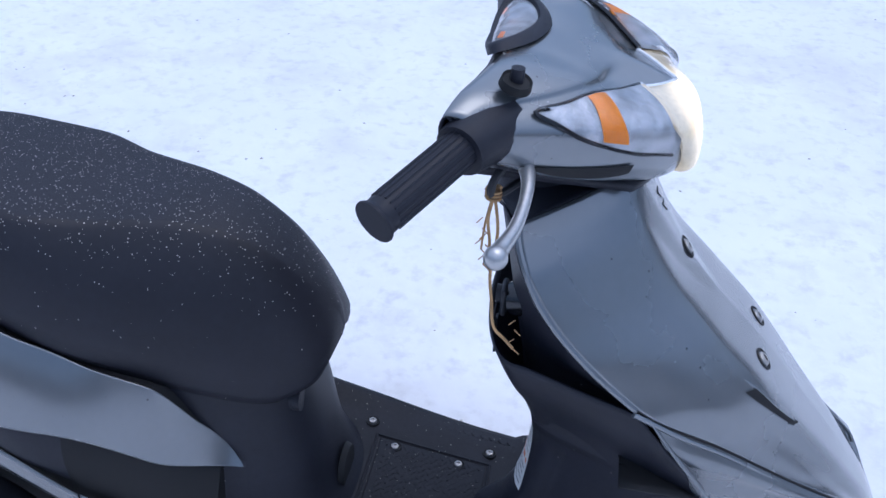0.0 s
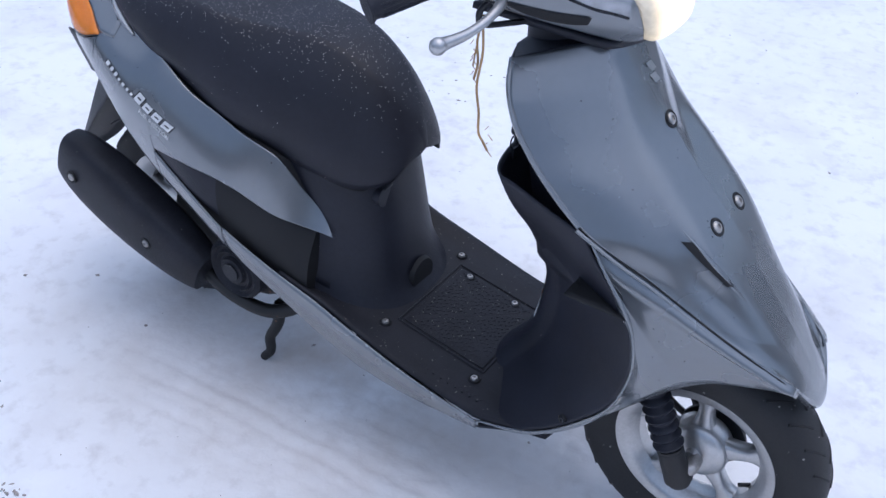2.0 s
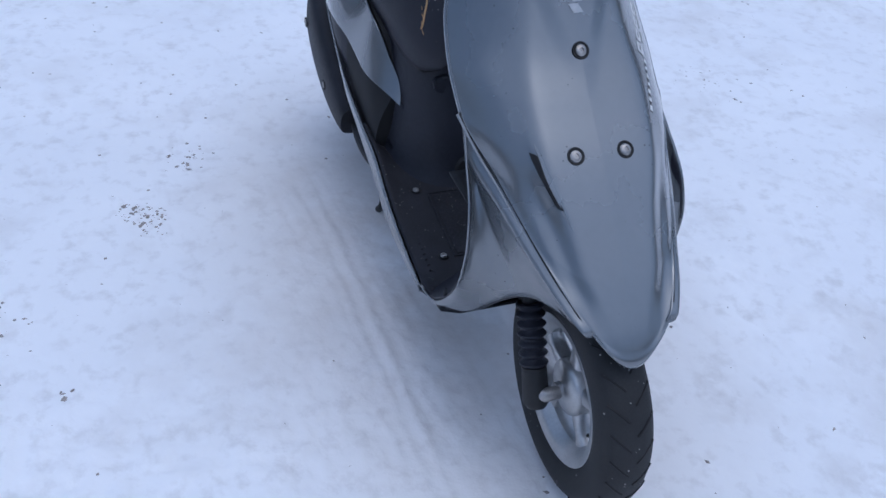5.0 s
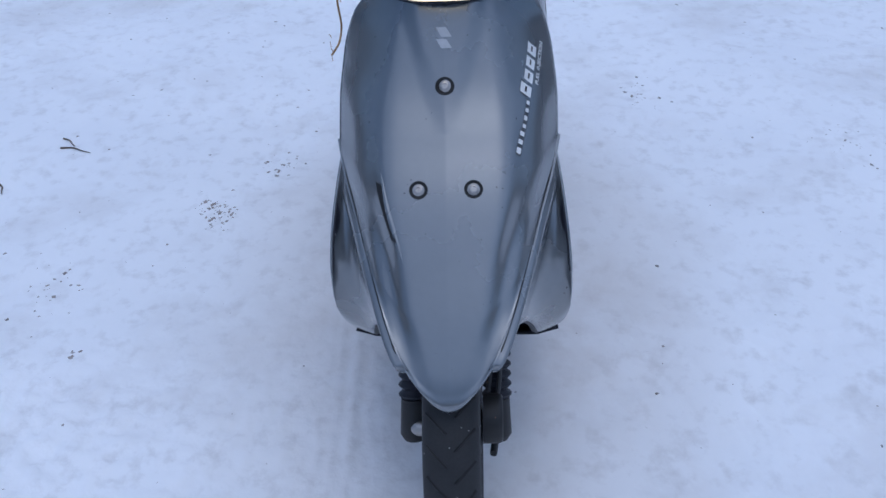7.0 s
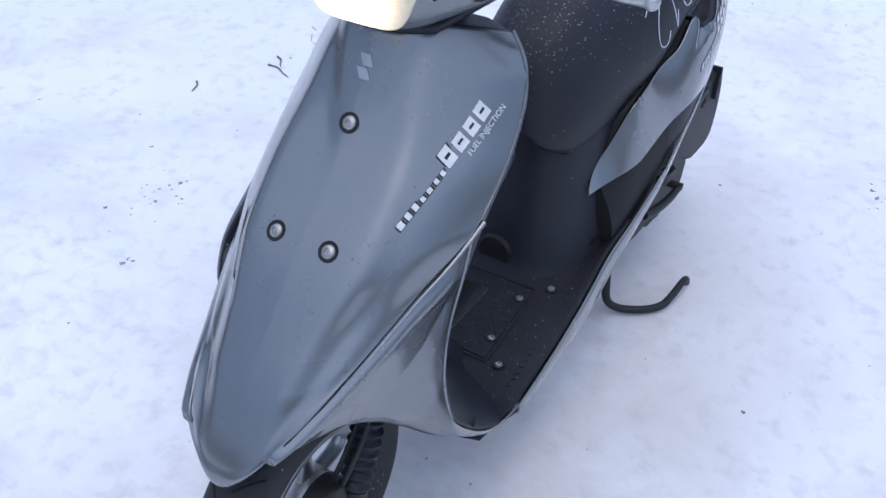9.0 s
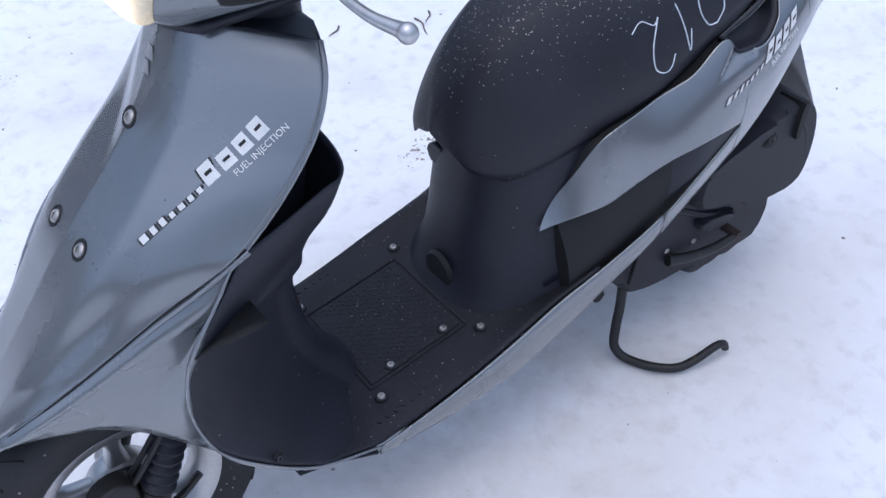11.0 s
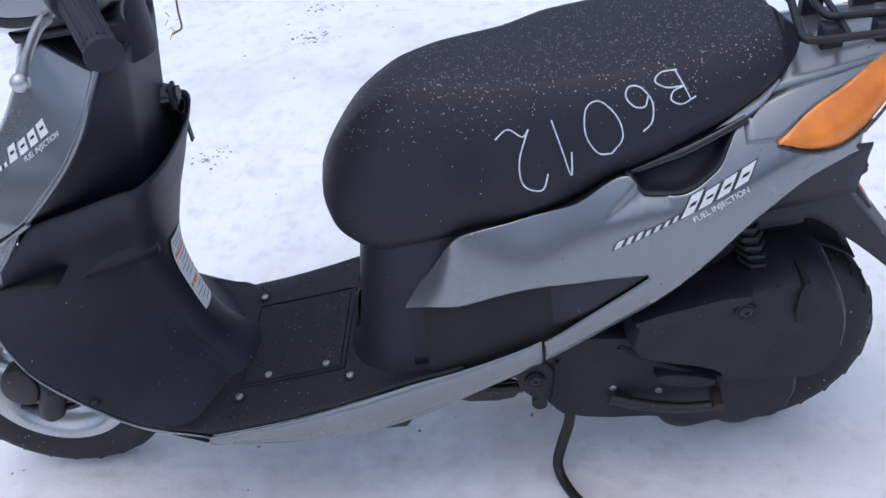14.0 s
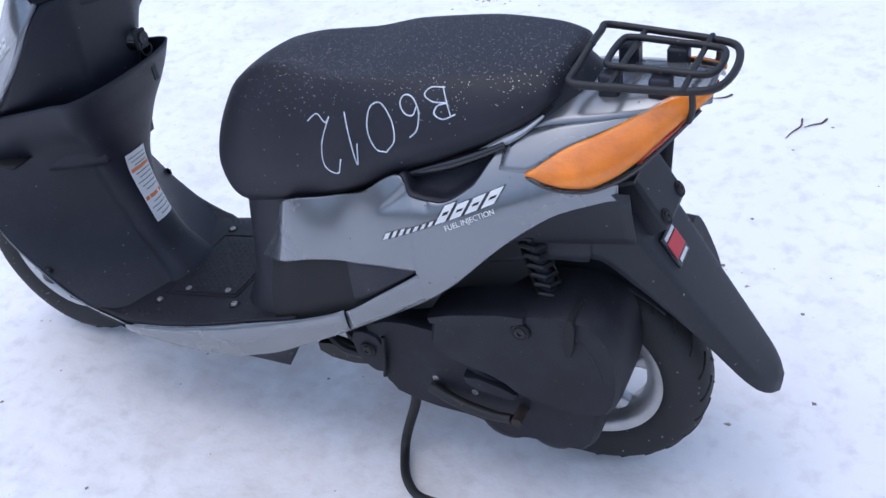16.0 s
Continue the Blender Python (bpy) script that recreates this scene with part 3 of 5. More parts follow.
def screw(parent, place, normal, r=0.011, mat=STEEL, cup=True):
    """A round-headed screw with a cross slot, in a dark cup."""
    turn = normal.to_track_quat("Z", "Y").to_matrix().to_4x4()
    m = Matrix.Translation(place) @ turn
    if cup:
        bm = bmesh.new()
        lathe(bm, [(r * 0.7, -0.002), (r * 1.15, 0.0002), (r * 1.55, 0.0010), (r * 1.7, -0.002)], (0, 0, 0), "Z", 20)
        bm.transform(m)
        part("screw_cup", bm, DARK, parent)
    bm = bmesh.new()
    rows = lathe(bm, [(r, -0.002), (r, 0.001), (r * 0.8, 0.0028), (r * 0.45, 0.0032), (r * 0.42, 0.0012), (0.0005, 0.0012)], (0, 0, 0), "Z", 16)
    bm.transform(m)
    return part("screw", bm, mat, parent)


for x, y in ((1.002, 0.0), (1.104, -0.038), (1.104, 0.038)):
    u, a = shield_at(x, y)
    p = shield(u, a)
    n = (shield(u, a + 0.02) - p).cross(shield(u + 0.01, a) - p).normalized()
    n = n if n.x > 0 else -n
    screw(scooter, p + n * 0.0016, n, 0.0085)

# maker's badge as a plain slanted shape, in two pieces
for k in (0, 1):
    bm = bmesh.new()
    u0 = 0.075 + 0.024 * k
    sheet(bm, lambda u, v, u0=u0, k=k: shield(u0 + 0.020 * u, -0.05 + 0.095 * v + (0.05 * u - 0.025), 0.0026), 4, 6)
    part("badge", bm, ALLOY, scooter, "pale slanted badge shape")


def decal(at, widths, u0, u1, tall):
    """A model mark as plain slanted bars with dark edges; at(u, h, lift) is the surface."""
    n = len(widths)
    total = sum(w for w, _ in widths) + 0.22 * (n - 1)
    pos = 0.0
    for w, h in widths:
        a, b = pos / total, (pos + w) / total
        pos += w + 0.22
        for grow, mat, lift in ((0.18, DARK, 0.0021), (0.0, WHITE, 0.0026)):
            bm = bmesh.new()
            da = grow * 0.5 / total

            def f(u, v, a=a, b=b, h=h, da=da, lift=lift, grow=grow):
                hh = -grow * 0.22 + v * (h + grow * 0.44)
                return at(u0 + (u1 - u0) * (a - da + u * (b - a + 2 * da) + 0.45 * hh / total), hh * tall, lift)

            sheet(bm, f, 3, 3)
            part("model_mark" if mat is WHITE else "mark_outline", bm, mat, scooter)
        if h > 0.9:
            for lo_, hi_ in ((0.42, 0.60),):
                bm = bmesh.new()
                sheet(bm, lambda u, v, a=a, b=b, h=h, lo_=lo_, hi_=hi_: at(u0 + (u1 - u0) * (a + (b - a) * (0.28 + 0.52 * u) + 0.45 * h * (lo_ + (hi_ - lo_) * v) / total), h * (lo_ + (hi_ - lo_) * v) * tall, 0.0030), 2, 2)
                part("mark_slit", bm, DARK, scooter)


MARK = [(0.34, 0.50), (0.26, 0.50), (0.26, 0.50), (0.22, 0.36), (0.26, 0.36), (0.22, 0.36), (0.22, 0.36), (0.62, 1.22), (0.66, 0.98), (0.66, 0.98), (0.70, 0.98)]


def small_words(text, centre, along, upward, size, mat, parent):
    """A line of small letters, laid on a surface."""
    cu = bpy.data.curves.new("lettering", "FONT")
    cu.body, cu.size, cu.align_x, cu.align_y, cu.extrude = text, size, "CENTER", "CENTER", 0.0003
    tmp = new("lettering", cu)
    me = bpy.data.meshes.new_from_object(tmp.evaluated_get(bpy.context.evaluated_depsgraph_get()))
    bpy.data.objects.remove(tmp)
    z = along.cross(upward).normalized()
    x = along.normalized()
    y = z.cross(x)
    m = Matrix((x, y, z)).transposed().to_4x4()
    me.transform(Matrix.Translation(centre) @ m)
    me.materials.append(mat)
    ob = new("lettering", me)
    ob.parent = parent
    return ob


# mark on the left of the shield, climbing to the top edge
(ua, aa), (ub, ab) = shield_at(1.050, 0.108), shield_at(0.900, 0.136)


def mark_on_shield(w, h, lift):
    return shield(ua + (ub - ua) * w - h * 0.7, aa + (ab - aa) * w - h * 5.0, lift)


decal(mark_on_shield, MARK, 0.0, 1.0, 0.018)
p0, p1 = mark_on_shield(0.66, -0.009, 0.0035), mark_on_shield(1.02, -0.009, 0.0035)
small_words("FUEL INJECTION", (p0 + p1) / 2, p1 - p0, mark_on_shield(0.8, 0.01, 0.003) - mark_on_shield(0.8, -0.01, 0.003), 0.0105, WHITE, scooter)

# side panels below the joint, round the wheel
side_low_x = curve((0, 0.845), (0.15, 0.93), (0.3, 1.010), (0.45, 1.075), (0.6, 1.125), (0.75, 1.175), (0.88, 1.225), (1, 1.272))
side_low_z = curve((0, 0.190), (0.15, 0.228), (0.3, 0.290), (0.45, 0.360), (0.6, 0.405), (0.75, 0.430), (0.88, 0.435), (1, 0.434))
side_low_y = curve((0, 0.160), (0.15, 0.152), (0.3, 0.140), (0.45, 0.127), (0.6, 0.112), (0.75, 0.097), (0.88, 0.080), (1, 0.062))
# boundary with the black inner shield, then the joint with the front panel
side_up_x = curve((0, 0.832), (0.15, 0.925), (0.3, 1.010), (0.42, 1.066), (0.5, 1.078), (0.58, 1.066), (0.72, 1.005), (0.80, 0.972))
side_up_z = curve((0, 0.220), (0.15, 0.255), (0.3, 0.328), (0.42, 0.410), (0.5, 0.475), (0.58, 0.53), (0.72, 0.605), (0.80, 0.643))
side_up_y = curve((0, 0.183), (0.15, 0.187), (0.3, 0.189), (0.42, 0.190), (0.5, 0.187), (0.58, 0.182), (0.72, 0.171), (0.80, 0.163))


def side_up(w):
    return Vector((side_up_x(w), side_up_y(w), side_up_z(w)))


def side_panel(u, v):
    """u: along the lower edge, from the sill to the nose; v: from the lower edge up."""
    low = Vector((side_low_x(u), side_low_y(u), side_low_z(u)))
    # upper edge: the black boundary to the shield's corner, then along the joint to the nose
    if u < 0.62:
        up = side_up(0.80 * (u / 0.62))
    else:
        k = 0.44 + 0.51 * (u - 0.62) / 0.38
        up = Vector((rim_x(k), rim_y(k), rim_z(k)))
    p = low.lerp(up, v)
    p.y += 0.018 * math.sin(math.pi * v) * min(1, u * 3) * (1 - 0.6 * u)
    if u > 0.62:
        p.y -= 0.004 * max(0.0, (v - 0.8) / 0.2)
        p.y += 0.006 * math.exp(-((v - 0.78) / 0.10) ** 2)
    return p


for s in (1, -1):
    bm = bmesh.new()
    sheet(bm, lambda u, v, s=s: mirror(side_panel(u, v), s), 64, 20)
    part("lower_side_panel", bm, SILVER, scooter, "silver-grey lower shield panel", thick=0.004, sharp=70)
    bm = bmesh.new()
    tube(bm, [mirror(side_panel(u, 0), s) + Vector((0, -s * 0.004, 0.002)) for u in (0.02, 0.15, 0.3, 0.45, 0.6, 0.75, 0.88, 0.97)], 0.005, 6, 4)
    part("lower_edge", bm, GREY, scooter)

# ---- black inner shield: pocket, tunnel ----
in_edge_x = curve((0.20, 0.83), (0.255, 0.925), (0.328, 1.008), (0.41, 1.064), (0.475, 1.076), (0.53, 1.064), (0.605, 1.003), (0.643, 0.970), (0.66, 0.955))
in_edge_y = curve((0.20, 0.180), (0.255, 0.185), (0.328, 0.187), (0.41, 0.188), (0.475, 0.185), (0.53, 0.180), (0.605, 0.169), (0.643, 0.160), (0.66, 0.159))
in_rear_x = curve((0.22, 0.765), (0.25, 0.785), (0.30, 0.822), (0.36, 0.846), (0.45, 0.858), (0.53, 0.840), (0.60, 0.812), (0.66, 0.799))
in_rear_w = curve((0.22, 0.070), (0.25, 0.055), (0.30, 0.046), (0.38, 0.048), (0.46, 0.062), (0.55, 0.092), (0.61, 0.128), (0.66, 0.142))
lip_rise = curve((0, 0.018), (0.5, 0.014), (0.8, -0.002), (1, -0.012))


def inner(z, a):
    t = abs(a)
    xe, ye, xr, w = in_edge_x(z), in_edge_y(z), in_rear_x(z), in_rear_w(z)
    if t < 0.5:
        ang = t / 0.5 * math.pi / 2
        y = w * math.sin(ang) ** 0.9
        x = xr + 0.040 * (1 - math.cos(ang) ** 0.8)
    else:
        k = (t - 0.5) / 0.5
        q = k * k * (3 - 2 * k)
        x = xr + 0.040 + (xe - xr - 0.040) * (0.35 * q + 0.65 * k)
        y = w + (ye - w) * (0.55 * k + 0.45 * q)
    return Vector((x, y if a > 0 else -y, z))


bm = bmesh.new()
sheet(bm, lambda u, v: inner(0.205 + u * (0.645 - 0.205), -1 + 2 * v) + Vector((-0.012 * max(0, u - 0.9) * 10 * (1 - abs(2 * v - 1)), 0, lip_rise(abs(2 * v - 1)) * max(0, (u - 0.75) / 0.25))), 48, 72)
part("inner_shield", bm, BLACK, scooter, "matt black inner leg shield with open pocket", thick=0.005, sharp=70)
# pocket floor
bm = bmesh.new()
sheet(bm, lambda u, v: Vector(((p := inner(0.54, -1 + 2 * v)).x * (1 - u) + 0.96 * u, p.y, 0.54)), 4, 24)
part("pocket_floor", bm, DARK, scooter, thick=0.004)
# upper back of the shield, behind the front panel
bm = bmesh.new()


def upper_back(u, v):
    z = 0.50 + u * 0.325
    a = -1 + 2 * v
    t = abs(a)
    uu = min(0.44, max(0.0, 0.44 * (0.825 - z) / (0.825 - 0.645)))
    e = Vector((rim_x(uu) - 0.006, rim_y(uu) - 0.006, z)) if z > 0.645 else Vector((0.975 + (0.645 - z) * 0.6, 0.150, z))
    xr = 0.800 + (0.825 - z) * 0.18
    k = max(0, (t - 0.45) / 0.55)
    x = xr + (e.x - xr) * k ** 1.3
    y = (0.065 * t / 0.45) if t < 0.45 else 0.065 + (e.y - 0.065) * k
    return Vector((x, y if a > 0 else -y, z))


sheet(bm, upper_back, 24, 40)
part("upper_back_panel", bm, BLACK, scooter, thick=0.004)
# top closing of the shield below the handlebar
bm = bmesh.new()
sheet(bm, lambda u, v: Vector((0.80 + (shield(0.0, -1 + 2 * v).x - 0.80) * u, rim_y(0) * (2 * v - 1) * (0.62 + 0.38 * u), 0.826 + 0.034 * u * (1 - abs(2 * v - 1) ** 2.3))), 8, 20)
part("shield_top", bm, BLACK, scooter, thick=0.004)

# ignition lock, key
bm = bmesh.new()
tube(bm, [(0.836, -0.058, 0.692), (0.822, -0.060, 0.690), (0.812, -0.061, 0.689)], lambda t: 0.024 - 0.007 * t, 20, 3)
part("ignition_lock", bm, GLOSS, scooter)
bm = bmesh.new()
block(bm, (0.806, -0.075, 0.672), (0.813, -0.047, 0.708))
part("lock_shutter", bm, GREY, scooter, bevel=0.003)
bm = bmesh.new()
ring = [(0.803 + 0.003 * math.cos(a), -0.061 + 0.010 * math.cos(a), 0.672 + 0.012 * math.sin(a)) for a in np.linspace(0, 2 * math.pi, 15)]
tube(bm, ring, 0.0012, 6, 0)
block(bm, (0.801, -0.067, 0.612), (0.804, -0.057, 0.662))
lathe(bm, [(0.0005, -0.003), (0.011, -0.003), (0.011, 0.003), (0.0005, 0.003)], (0.803, -0.061, 0.694), "X", 14)
key = part("key", bm, GREY, None, "dark worn key on a ring in the ignition lock", category="key")
key.matrix_basis = LEANING

# warning sticker on the tunnel
bm = bmesh.new()


def tag(u, v, lift=0.0):
    z = 0.343 + v * 0.153
    lo, hi = -0.25 + 0.168 * v, 0.112 + 0.012 * v
    return inner(z, lo + (hi - lo) * u) + Vector((-0.0036 - lift, 0.0008, 0))


sheet(bm, lambda u, v: tag(u, v), 4, 12)
sticker = part("warning_sticker", bm, WHITE, scooter, "white warning sticker with orange bands")
for v0, h in ((0.30, 0.05), (0.72, 0.05)):
    bm = bmesh.new()
    sheet(bm, lambda u, v, v0=v0, h=h: tag(0.06 + 0.88 * u, v0 + h * v, 0.0007), 2, 2)
    part("orange_band", bm, ORANGE, sticker)
for k in range(15):
    v0 = 0.05 + k * 0.062
    if abs(v0 - 0.32) < 0.05 or abs(v0 - 0.74) < 0.05:
        continue
    bm = bmesh.new()
    sheet(bm, lambda u, v, v0=v0, k=k: tag(0.1 + (0.6 + 0.2 * (k % 3) / 2) * u, v0 + 0.016 * v, 0.0007), 2, 1)
    part("text_bar", bm, PRINT, sticker)

# ---- footboard ----
floor_z = curve((0.5, 0.292), (0.6, 0.268), (0.7, 0.250), (0.8, 0.234), (0.9, 0.222), (1.0, 0.25))


def floor_at(x, y):
    return floor_z(x) + 0.012 * max(0.0, (x - 0.88) / 0.1) ** 2


bm = bmesh.new()


def floor_f(u, v):
    x = 0.42 + u * 0.54
    w = side_y(x, strip_top(x)) - 0.004 if x < 0.83 else 0.180
    y = w * (2 * v - 1)
    edge = max(0, abs(2 * v - 1) - 0.8) / 0.2
    zt = strip_top(x) if x < 0.83 else 0.222 + (x - 0.83) * 0.25
    return Vector((x, y, floor_at(x, y) * (1 - edge) + (zt + 0.002) * edge))


sheet(bm, floor_f, 40, 40)
part("footboard", bm, FLOOR, scooter, "black ribbed rubber footboard, dusty", thick=0.006)
# battery cover plate with diamond treads
bm = bmesh.new()
sheet(bm, lambda u, v: Vector(((x := 0.625 + u * 0.165), (2 * v - 1) * 0.092, floor_at(x, 0) + 0.004)), 10, 8)
plate = part("battery_cover", bm, FLOOR, scooter, thick=0.004, bevel=0.002)


def treads(lo, hi, step, keep, lift, turn):
    bm = bmesh.new()
    i = 0
    x = lo[0]
    while x < hi[0]:
        y = lo[1] + (step / 2 if i % 2 else 0)
        while y < hi[1]:
            if keep(x, y):
                block(bm, (-0.0036, -0.0013, -0.001), (0.0036, 0.0013, 0.0016), Matrix.Translation((x, y, floor_at(x, y) + lift)) @ Matrix.Rotation(turn if i % 2 else -turn, 4, "Z"))
            y += step
        x += step * 0.6
        i += 1
    tagged(part("treads", bm, FLOOR, plate if lift > 0.002 else scooter), kind="stuff")


treads((0.635, -0.085), (0.785, 0.086), 0.012, lambda x, y: abs(abs(y) - abs(x - 0.707) * 1.05) > 0.006, 0.0045, 0.9)
for s in (1, -1):
    treads((0.63, min(s * 0.105, s * 0.165)), (0.83, max(s * 0.105, s * 0.165)), 0.012, lambda x, y, s=s: abs(y) < 0.158 and (x - 0.605) ** 2 + (abs(y) - 0.12) ** 2 > 0.0004 and (x - 0.79) ** 2 + (abs(y) - 0.12) ** 2 > 0.0006, 0.0005, 0.9)
# ribs round the plate
for a, b in (((0.62, -0.098), (0.795, -0.098)), ((0.62, 0.098), (0.795, 0.098)), ((0.635, -0.085), (0.785, 0.085)), ((0.785, -0.085), (0.635, 0.085)), ((0.795, -0.098), (0.795, 0.098)), ((0.618, -0.098), (0.618, 0.098))):
    bm = bmesh.new()
    tube(bm, [(x, y, floor_at(x, y) + 0.0035) for x, y in (a, ((a[0] + b[0]) / 2, (a[1] + b[1]) / 2), b)], 0.0022, 6, 3)
    part("rib", bm, FLOOR, plate)
for x, y in ((0.605, 0.12), (0.605, -0.12), (0.791, 0.12), (0.791, -0.12), (0.649, 0.082), (0.748, 0.082)):
    screw(scooter, Vector((x, y, floor_at(x, y) + 0.005)), Vector((0.03, 0, 1)), 0.0065)
for s in (1, -1):
    screw(scooter, Vector((0.985, s * 0.1835, 0.315)), Vector((-0.3, s, 0.1)), 0.005, GREY)

# ---- handlebar and head cowl ----
head_f = curve((0, 0.987), (0.05, 0.979), (0.085, 0.956), (0.12, 0.918), (0.16, 0.852), (0.19, 0.802), (0.2, 0.79))
head_r = curve((0, 0.770), (0.1, 0.765), (0.16, 0.755), (0.2, 0.750))
head_t = curve((0, 0.974), (0.06, 0.976), (0.12, 0.983), (0.16, 0.983), (0.2, 0.974))
head_b = curve((0, 0.858), (0.05, 0.862), (0.1, 0.882), (0.15, 0.905), (0.19, 0.938), (0.2, 0.955))


def head(y, a, lift=0.0):
    """A place on the cowl: a in turns, 0 at the front, 0.25 on top, 0.5 behind, 0.75 below."""
    t = abs(y)
    xf, xr, zt, zb = head_f(t), head_r(t), head_t(t), head_b(t)
    c, s = math.cos(2 * math.pi * a), math.sin(2 * math.pi * a)
    cx, cz, rx, rz = (xf + xr) / 2, (zt + zb) / 2, (xf - xr) / 2 + lift, (zt - zb) / 2 + lift
    x = cx + rx * math.copysign(abs(c) ** 0.62, c)
    z = cz + rz * math.copysign(abs(s) ** 0.72, s)
    z -= (x - cx) * (0.10 + 0.18 * max(0.0, s))
    x -= 0.042 * max(0.0, s) ** 1.3 * min(1.0, max(0.0, c) * 4) * (1 - t / 0.24) * min(1.0, 0.15 + t / 0.06)
    return Vector((x, y, z))


bm = bmesh.new()
rows = sheet(bm, lambda u, v: head(-0.195 + 0.39 * u, v * 0.52 - 0.16), 60, 40)
part("head_cowl", bm, SILVER, scooter, "silver-grey handlebar cowl", thick=0.004, sharp=70)
bm = bmesh.new()
rows = sheet(bm, lambda u, v: head(-0.193 + 0.386 * u, 0.35 + v * 0.50, -0.002), 50, 24)
cap(bm, [r[0] for r in rows] + [r[-1] for r in rows][::-1])
part("rear_cowl", bm, BLACK, scooter, "black rear handlebar cowl", thick=0.003)

# headlight lens: middle of the nose
bm = bmesh.new()
lens_x = curve((0, 0.955), (0.12, 0.978), (0.3, 0.991), (0.55, 0.991), (0.8, 0.978), (1, 0.950))
lens_z = curve((0, 0.872), (0.12, 0.868), (0.3, 0.878), (0.55, 0.900), (0.8, 0.930), (1, 0.950))
wing = curve((0, 0.088), (0.5, 0.080), (1, 0.046))
wing_top_y, wing_top_a = curve((0, 0.046), (0.5, 0.112), (1, 0.161)), curve((0, 0.168), (0.5, 0.186), (1, 0.148))
wing_low_y, wing_low_a = curve((0, 0.088), (0.35, 0.116), (0.6, 0.140), (0.85, 0.156), (1, 0.161)), curve((0, -0.015), (0.35, -0.010), (0.6, 0.0), (0.85, 0.05), (1, 0.148))


def headlight_at(u, v, lift):
    t = 2 * u - 1
    low = -0.150 * (1 - 0.9 * abs(t) ** 3)
    high = 0.140 + 0.028 * t * t
    edge = head(t * wing(v) * (0.70 + 0.30 * min(1.0, v * 2.6) ** 0.6), low + (high - low) * v, lift)
    k = 1 - (1 - abs(t) ** 2.4) * (1 - v ** 5)
    return Vector((lens_x(v) * (1 - k) + edge.x * k, edge.y, lens_z(v) * (1 - k) + edge.z * k))


sheet(bm, lambda u, v: headlight_at(u, v, 0.0025), 36, 20)
part("headlight", bm, LIT, scooter, "lit headlight with a warm glow", thick=0.004)
bm = bmesh.new()
tube(bm, [headlight_at(k / 12, 1.0, 0.003) for k in range(13)], 0.0022, 6, 2)
part("headlight_trim", bm, CHROME, scooter)
# instruments behind the nose: black rim, pale dial, warning lamps, clear cover


def dial_at(r, turn, lift):
    return head(0.060 * r * math.cos(2 * math.pi * turn), 0.362 + 0.052 * r * math.sin(2 * math.pi * turn), lift)


bm = bmesh.new()
sheet(bm, lambda u, v: dial_at(1.36 - 0.40 * u, v, 0.001 + 0.010 * math.sin(math.pi * (0.1 + 0.7 * u))), 6, 36, close_v=True)
dash = part("instrument_panel", bm, BLACK, scooter, "black instrument panel with clear cover")
bm = bmesh.new()
sheet(bm, lambda u, v: dial_at(0.02 + u * 0.97, v, 0.004), 6, 36, close_v=True)
part("dial", bm, REFLECTOR, dash)
for turn in (0.08, 0.42):
    bm = bmesh.new()
    sheet(bm, lambda u, v, turn=turn: dial_at(0.55 + 0.22 * u, turn + 0.06 * v, 0.0055), 3, 3)
    part("warning_lamp", bm, ORANGE, dash)
bm = bmesh.new()
sheet(bm, lambda u, v: dial_at(0.02 + u * 1.0, v, 0.007 + 0.006 * (1 - u * u)), 8, 36, close_v=True)
part("dial_cover", bm, CLEAR, dash).visible_shadow = False
